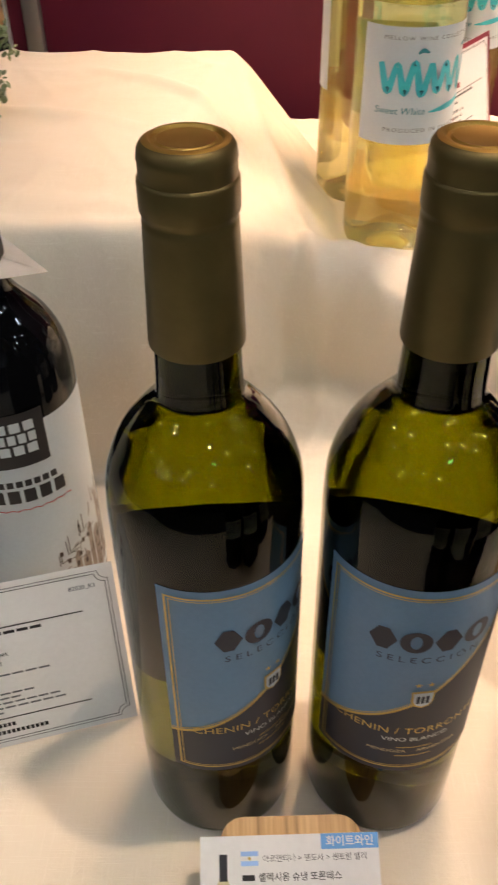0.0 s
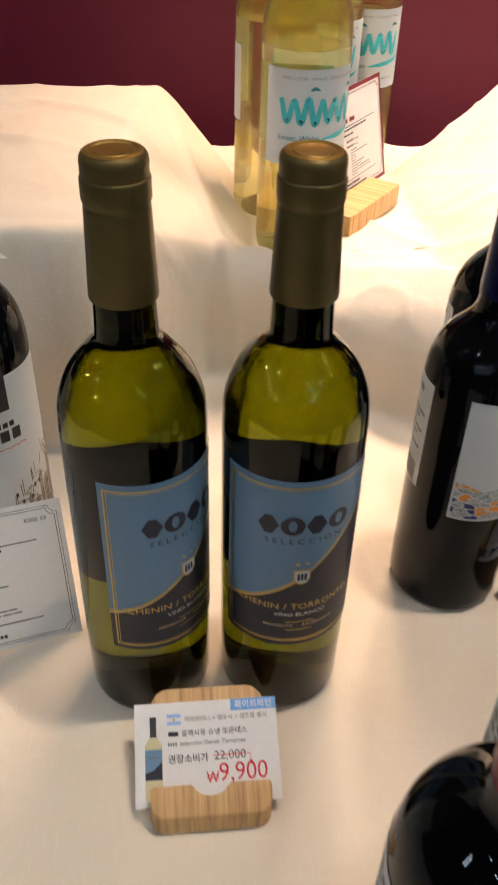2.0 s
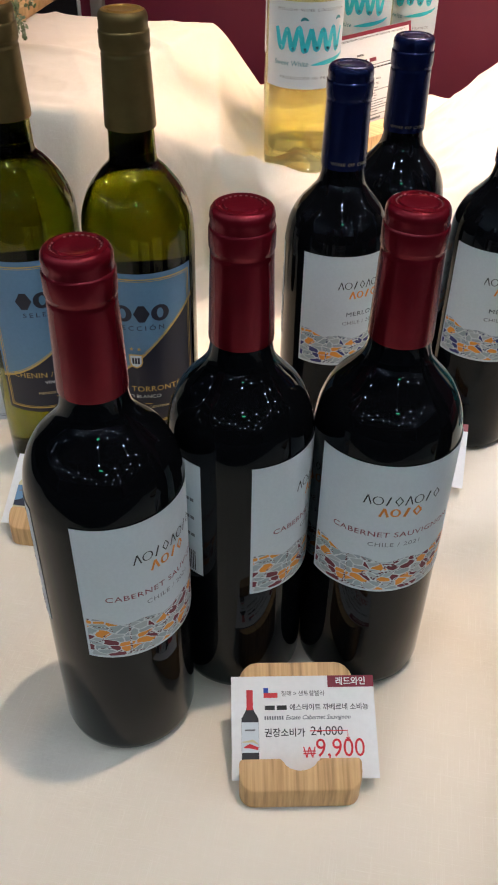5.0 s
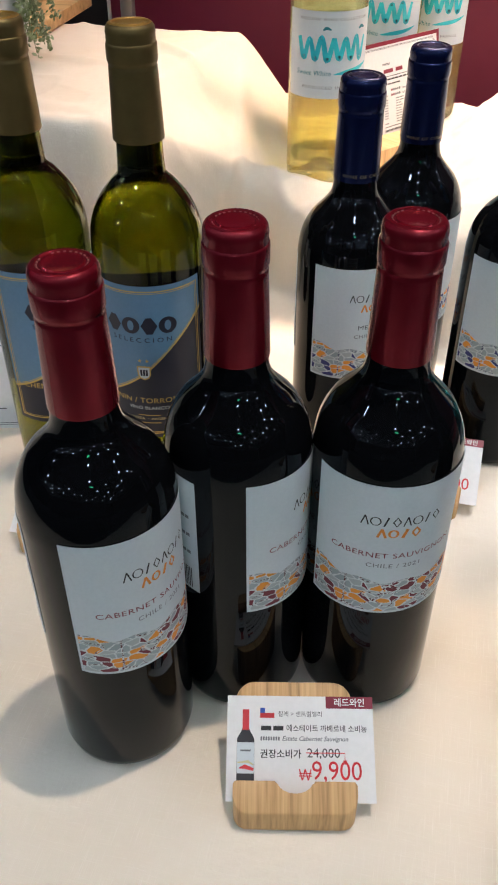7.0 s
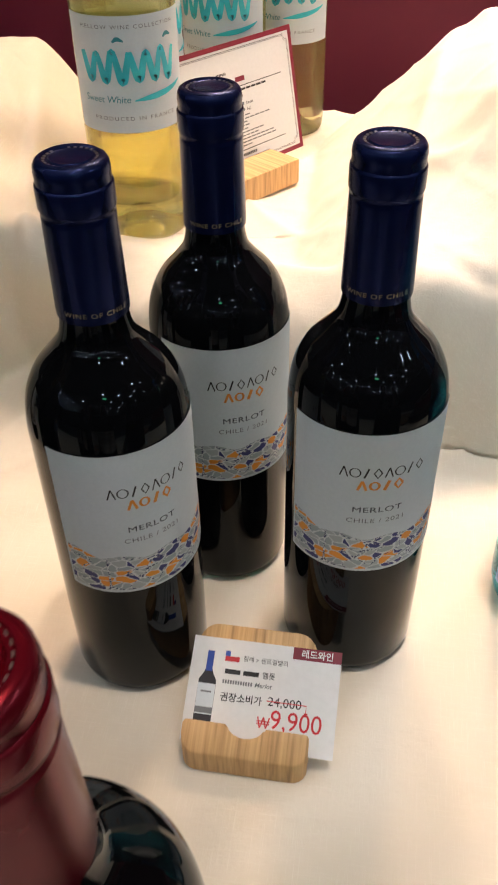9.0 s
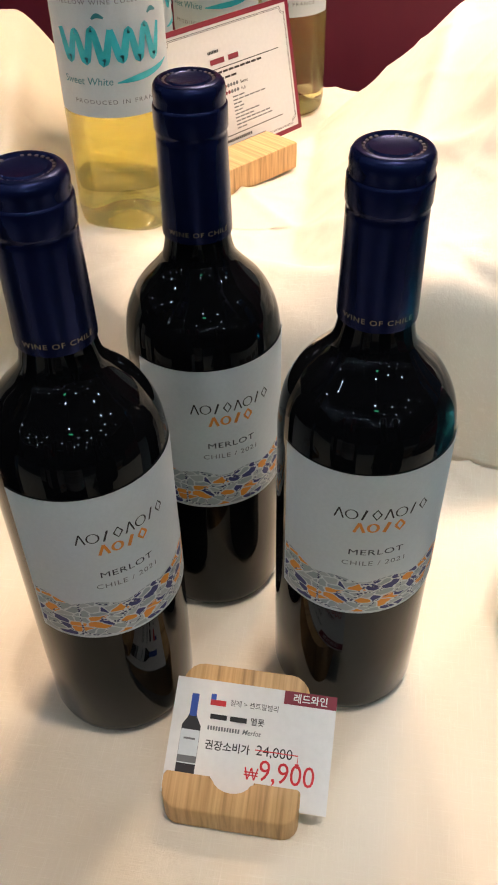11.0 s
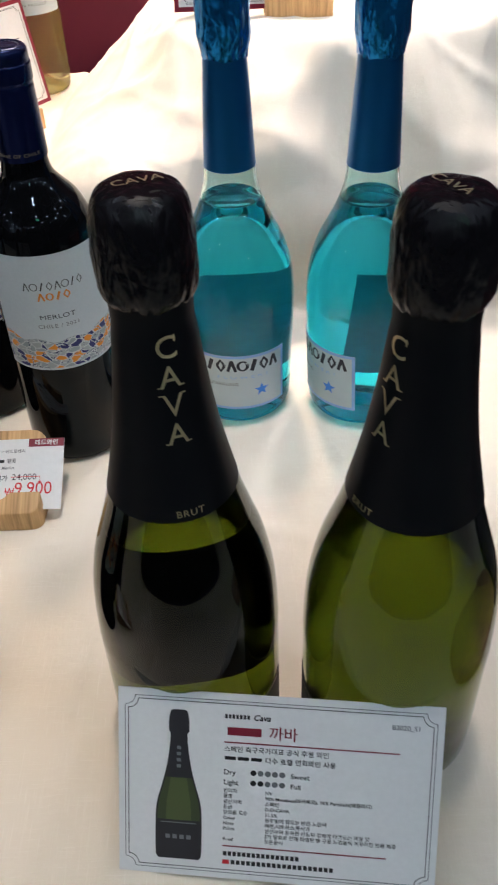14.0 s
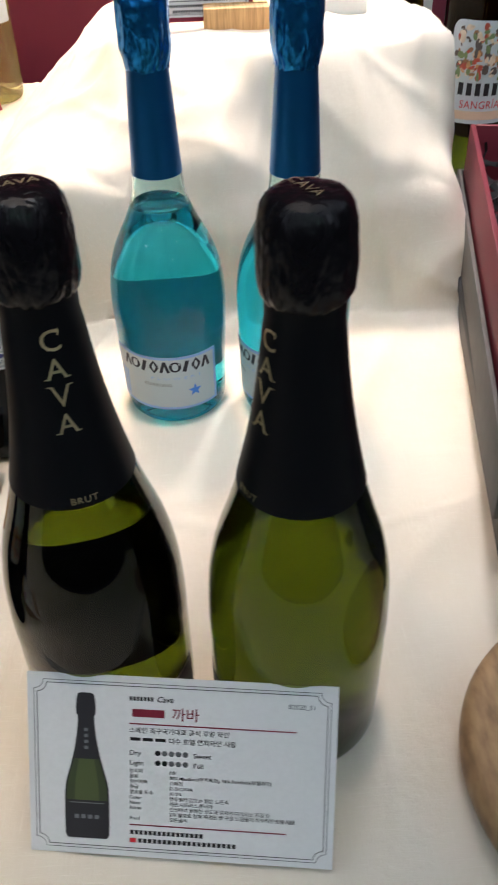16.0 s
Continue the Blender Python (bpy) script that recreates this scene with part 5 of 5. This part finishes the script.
    for k, (a, b) in enumerate(rows):
        v = 0.0472 - 0.0029 * k
        if texts and a:
            part("lettering", lay(words(a, 0.0025, u, v, "LEFT", thick=0.00003), one), INK, c)
        if texts and b:
            part("lettering", lay(words(b, 0.00255, u + 0.0205, v, "LEFT", thick=0.00003), one), INK, c)
        if not texts:
            n = (6, 16, 4, 5, 4, 12, 9, 17, 18, 5)[k]
            part("small_print", lay(signs(u + 0.0205, v, u + 0.0205 + 0.0026 * n, v + 0.0017, n), one), GREYINK, c)
            if not texts and a:
                part("small_print", lay(signs(u, v, u + 0.008, v + 0.0017, 3), one), GREYINK, c)
    part("small_print", lay(bars(u, 0.0128, u + 0.038, 0.0152, 16, bars(u + 0.004, 0.0082, u + 0.055, 0.0106, 20), 0.25), one), INK, c)
    if bottle:
        part("play_mark", lay(quad(u, 0.0082, u + 0.0034, 0.0106), one), REDINK, c)
    part("lettering", lay(words(code, 0.0034, w - 0.0245, h - 0.0125, "LEFT", thick=0.00006), one), GREYINK, c)
    return c


def card_pose(x, y, turn, lean, z=None):
    """Lower left corner on the cloth, turned about the upright, leaning back."""
    return pose(x, y, (ground(x, y) + 0.0008) if z is None else z, 0, 0, turn) @ Matrix.Rotation(radians(90 - lean), 4, "X")


info_card(card_pose(0.4105, -0.0045, -7.6, 30.5), "information_card", "white information card leaning on sparkling wine bottles", code="B2020_S1", w=0.156, h=0.0985)
c15, s15 = math.cos(radians(15.5)), math.sin(radians(15.5))
info_card(card_pose(-0.031 - 0.155 * c15, 0.273 - 0.155 * s15, 15.5, 20), "information_card", "white information card leaning on a dark bottle", code="B2020_R3", bottle=False, texts=False)

# framed card on the middle riser
c55, s55 = math.cos(radians(55)), math.sin(radians(55))
mid = ground(0.2, 0.75)
info_card(card_pose(0.273 - 0.155 * c55, 0.849 - 0.155 * s55, 55, 11, z=mid + 0.0105), "information_card", "white information card with maroon rim in an oak stand", bottle=False, rim=MAROON, texts=False, h=0.1115)
stand_ = thing("card_stand", "thick light oak card stand on the cloth", "card stand", "oak card stands")
part("front_block", block(0.115, 0.0375, 0.023, (0, -0.01725, 0), 0.0012), OAK, stand_)
part("rear_block", block(0.115, 0.029, 0.023, (0, 0.0235, 0), 0.0012), OAK, stand_)
part("slot_floor", block(0.114, 0.0062, 0.010, (0, 0.0053, 0.0005)), OAK, stand_)
stand_.matrix_world = pose(0.2125, 0.756, mid + 0.001, 0, 0, 53)
high = ground(0.55, 0.62)
small = thing("card_stand", "small light oak card block on the high riser", "card stand", "oak card stands")
part("front_block", block(0.064, 0.017, 0.022, (0, 0, 0), 0.0015), OAK, small)
part("rear_block", block(0.064, 0.014, 0.022, (0, 0.0205, 0), 0.0015), OAK, small)
part("slot_floor", block(0.063, 0.0052, 0.006, (0, 0.0111, 0.0005)), OAK, small)
small.matrix_world = pose(0.556, 0.677, high + 0.001, 0, 0, 1.0)
info_card(card_pose(0.438, 0.6875, 0.5, 12, z=high + 0.0075), "information_card", "white information card with maroon rim on the high riser", bottle=False, rim=MAROON, texts=False, w=0.135)
whole("paper_sheet", block(0.060, 0.06, 0.020, (0.660, 0.745, high + 0.001), 0.002, turn=2), PAPER, "white paper packet on the high riser", "paper")

# ------------------------------------------------------------------ left riser: pine rack and trailing plant
rack = thing("wooden_rack", "pale pine rack standing on the cloth", "rack")
part("base_board", block(0.30, 0.20, 0.016, (-0.150, 0.10, 0), 0.002), PINE, rack)
part("back_board", block(0.30, 0.016, 0.25, (-0.150, 0.192, 0.016), 0.002), PINE, rack)
for k in range(3):
    part("rail", block(0.010, 0.16, 0.006, (-0.05 - 0.09 * k, 0.10, 0.016), 0.001), PINE, rack)
rack.matrix_world = pose(-0.211, 0.752, ground(-0.25, 0.80) + 0.001, 0, 0, 4)

pot = thing("trailing_plant", "frosted green trailing plant in a white pot", "plant")
part("pot", spin([(0, 0.004), (0.022, 0.0), (0.026, 0.002), (0.034, 0.05), (0.037, 0.064), (0.0375, 0.068), (0.035, 0.068), (0.033, 0.06), (0, 0.058)], 40), CERAMIC, pot, "white ceramic pot")
rng = random.Random(11)
leaves, stems = bmesh.new(), bmesh.new()
for k in range(16):
    a = rng.uniform(-1.6, 1.2)
    reach, drop = rng.uniform(0.025, 0.055), rng.uniform(0.03, 0.075)
    p = Vector((0.01 * math.cos(a), 0.01 * math.sin(a), 0.062))
    d = Vector((math.cos(a), math.sin(a), 0))
    pts = [p + d * reach * (t ** 0.7) + Vector((0, 0, 0.03 * math.sin(2.2 * t) - drop * t * t)) for t in [i / 14 for i in range(15)]]
    for q0, q1 in zip(pts, pts[1:]):
        s = Vector((-d.y, d.x, 0)) * 0.0005
        stems.faces.new([stems.verts.new(v) for v in (q0 - s, q0 + s, q1 + s, q1 - s)])
        for _ in range(8):
            c = q1 + Vector([rng.gauss(0, 0.003) for _ in range(3)])
            n = Vector([rng.gauss(0, 1) for _ in range(3)]).normalized()
            t = n.orthogonal().normalized()
            b = n.cross(t)
            r = rng.uniform(0.0020, 0.0036)
            ring = [leaves.verts.new(c + r * (math.cos(TAU * i / 6) * t + 0.7 * math.sin(TAU * i / 6) * b)) for i in range(6)]
            tip = leaves.verts.new(c + n * r * 0.5)
            low = leaves.verts.new(c - n * r * 0.3)
            for i in range(6):
                leaves.faces.new([ring[i], ring[(i + 1) % 6], tip])
                leaves.faces.new([ring[(i + 1) % 6], ring[i], low])
part("stem", stems, STEM, pot)
tagged(part("foliage", leaves, LEAF, pot, "tiny frosted leaves on hanging stems"), kind="stuff")
pot.matrix_world = pose(-0.205, 0.645, ground(-0.205, 0.645) + 0.001)

# ------------------------------------------------------------------ right side: gift box, round board, far bottles
lower = thing("cardboard_box", "closed flat grey box under the open gift box", "box")
part("base", block(0.30, 0.43, 0.028, (0.15, 0.215, 0), 0.0012), BOXGREY, lower)
part("lid", block(0.306, 0.436, 0.013, (0.15, 0.215, 0.0285), 0.0012), BLACKP, lower, "black edge and top")
lower.matrix_world = pose(0.699, 0.118, 0.004, 0, 0, -9.1)
box = thing("gift_box", "open maroon gift box with black shredded paper", "gift box")
L, Wd = 0.48, 0.33
for nm, sx, sy, at in (("side_wall", 0.005, L, (0.0025, L / 2, 0.004)), ("side_wall", 0.005, L, (Wd - 0.0025, L / 2, 0.004)), ("end_wall", Wd - 0.011, 0.005, (Wd / 2, 0.0025, 0.004)), ("end_wall", Wd - 0.011, 0.005, (Wd / 2, L - 0.0025, 0.004))):
    part(nm, block(sx, sy, 0.090, at, 0.001), BOXRED, box, "maroon board wall")
part("bottom", block(Wd - 0.002, L - 0.002, 0.0035, (Wd / 2, L / 2, 0)), BOXRED, box)
for nm, sx, sy, at in (("tray_wall", 0.004, L + 0.012, (-0.004, L / 2, 0)), ("tray_wall", Wd + 0.004, 0.004, (Wd / 2, -0.004, 0)), ("tray_wall", Wd + 0.004, 0.004, (Wd / 2, L + 0.004, 0))):
    part(nm, block(sx, sy, 0.044, at, 0.001), BOXGREY, box, "dark grey outer tray")
shred = bmesh.new()
for k in range(1400):
    c = Vector((rng.uniform(0.012, Wd - 0.012), rng.uniform(0.012, L - 0.012), rng.uniform(0.02, 0.066)))
    a, b = rng.uniform(0, TAU), rng.uniform(-0.5, 0.5)
    d = Vector((math.cos(a) * math.cos(b), math.sin(a) * math.cos(b), math.sin(b)))
    s = d.orthogonal().normalized() * 0.0020
    w = d.cross(s)
    pts = [c + d * (0.012 * i - 0.03) + w * 2.2 * math.sin(1.9 * i + a) for i in range(6)]
    for p in pts:
        p.x, p.y, p.z = min(max(p.x, 0.008), Wd - 0.008), min(max(p.y, 0.008), L - 0.008), max(p.z, 0.006)
    row = [(shred.verts.new(p - s), shred.verts.new(p + s)) for p in pts]
    for (p0, p1), (q0, q1) in zip(row, row[1:]):
        shred.faces.new([p0, p1, q1, q0])
tagged(part("shredded_paper", shred, SHRED, box, "black shredded paper filling"), kind="stuff")
box.matrix_world = pose(0.794 - L * math.sin(radians(10.9)), 0.648 - L * math.cos(radians(10.9)), 0.0465, 0, 0, -10.9)

board = whole("round_board", spin([(0, 0.0), (0.098, 0.0), (0.104, 0.002), (0.1068, 0.007), (0.1070, 0.012), (0.1055, 0.018), (0.1015, 0.0215), (0.096, 0.0222), (0, 0.0226)], 96), WALNUT, "round brown wooden board lying on the cloth", "board")
board.matrix_world = pose(0.7485, 0.012, ground(0.7485, 0.012) + 0.001)


def far_bottle(x, y, glass, cap, base, label, lab, z, tall=1.0):
    b = thing("wine_bottle", label, "bottle", "far bottles")
    part("body", spin(RED_BODY + [(0.0149, 0.2335), (0.0, 0.2340)], 40), glass, b)
    part("capsule", spin(screw_cap(0.300, 0.2285, 0.0158, 0.0147), 32), cap, b)
    turn = [math.pi / 12 * i for i in range(7)]
    right = [(0.026 + 0.010 * math.sin(t), 0.084 - 0.010 * math.cos(t)) for t in turn] + [(0.026 + 0.010 * math.cos(t), 0.149 + 0.010 * math.sin(t)) for t in turn]
    sheet = bmesh.new()
    for (u0, v0), (u1, v1) in zip(right, right[1:]):
        if v1 - v0 > 1e-5:
            cols = 12
            for i in range(cols):
                p, q = -1 + 2 * i / cols, -1 + 2 * (i + 1) / cols
                shape([(p * u0, v0), (q * u0, v0), (q * u1, v1), (p * u1, v1)], sheet)
    front = part("label", wrap(sheet, 0.0388), LABEL if lab is None else lab, b, "white paper label with rounded corners")
    b.matrix_world = pose(x, y, z, 0, 0, base) @ Matrix.Diagonal((1 + 0.5 * (tall - 1), 1 + 0.5 * (tall - 1), tall, 1))
    return b, front


sang, lab = far_bottle(0.842, 0.805, CAVAGLASS, BLUECAP, -8, "dark green bottle with a colourful painted label beside the riser", None, 0.004, 1.30)
rng = random.Random(3)
painted = ((0.30, 0.16, 0.08), (0.55, 0.30, 0.14), (0.42, 0.08, 0.05), (0.10, 0.08, 0.07), (0.62, 0.52, 0.40), (0.16, 0.22, 0.10))
for k, tone in enumerate(painted):
    ink = speckled("painted_print", tone, tuple(min(1, 1.5 * v) for v in tone), 160.0, 0.5)
    bm = bmesh.new()
    for _ in range(26):
        u, v, r = rng.uniform(-0.029, 0.029), rng.uniform(0.113, 0.155), rng.uniform(0.0015, 0.0050)
        a, b = rng.uniform(0, TAU), rng.uniform(0.3, 0.9)
        ring = [(r * rng.uniform(0.8, 1.2) * math.cos(TAU * i / 8), b * r * rng.uniform(0.8, 1.2) * math.sin(TAU * i / 8)) for i in range(8)]
        shape([(u + x * math.cos(a) - y * math.sin(a), v + x * math.sin(a) + y * math.cos(a)) for x, y in ring], bm)
    tagged(part("painted_print", wrap(bm, 0.0388, 0, 0.0004 + 0.0001 * k), ink, lab), kind="stuff")
part("peach_field", wrap(quad(-0.030, 0.0775, 0.030, 0.0850), 0.0388, 0, 0.0006), speckled("peach_print", (0.70, 0.50, 0.36), (0.74, 0.56, 0.42), 60.0, 0.5), lab, "pale peach foot of the label")
part("brand_print", wrap(bars(-0.024, 0.0985, 0.026, 0.1090, 6, None, 0.4), 0.0388, 0, 0.001), INK, lab)
part("lettering", wrap(words("SANGR\u00cdA", 0.0095, 0.001, 0.0875, stretch=0.95, spacing=1.1), 0.0388, 0, 0.001), REDINK, lab)
far_bottle(0.775, 0.985, CAVAGLASS, BLACKP, 60, "plain green bottle standing behind the riser", LABEL, 0.004)
whole("booth_post", block(0.018, 0.018, 2.2, (0.835, 1.06, -0.75), 0.003), WHITEP, "slim white post before the booth wall", "post", kind="structure")
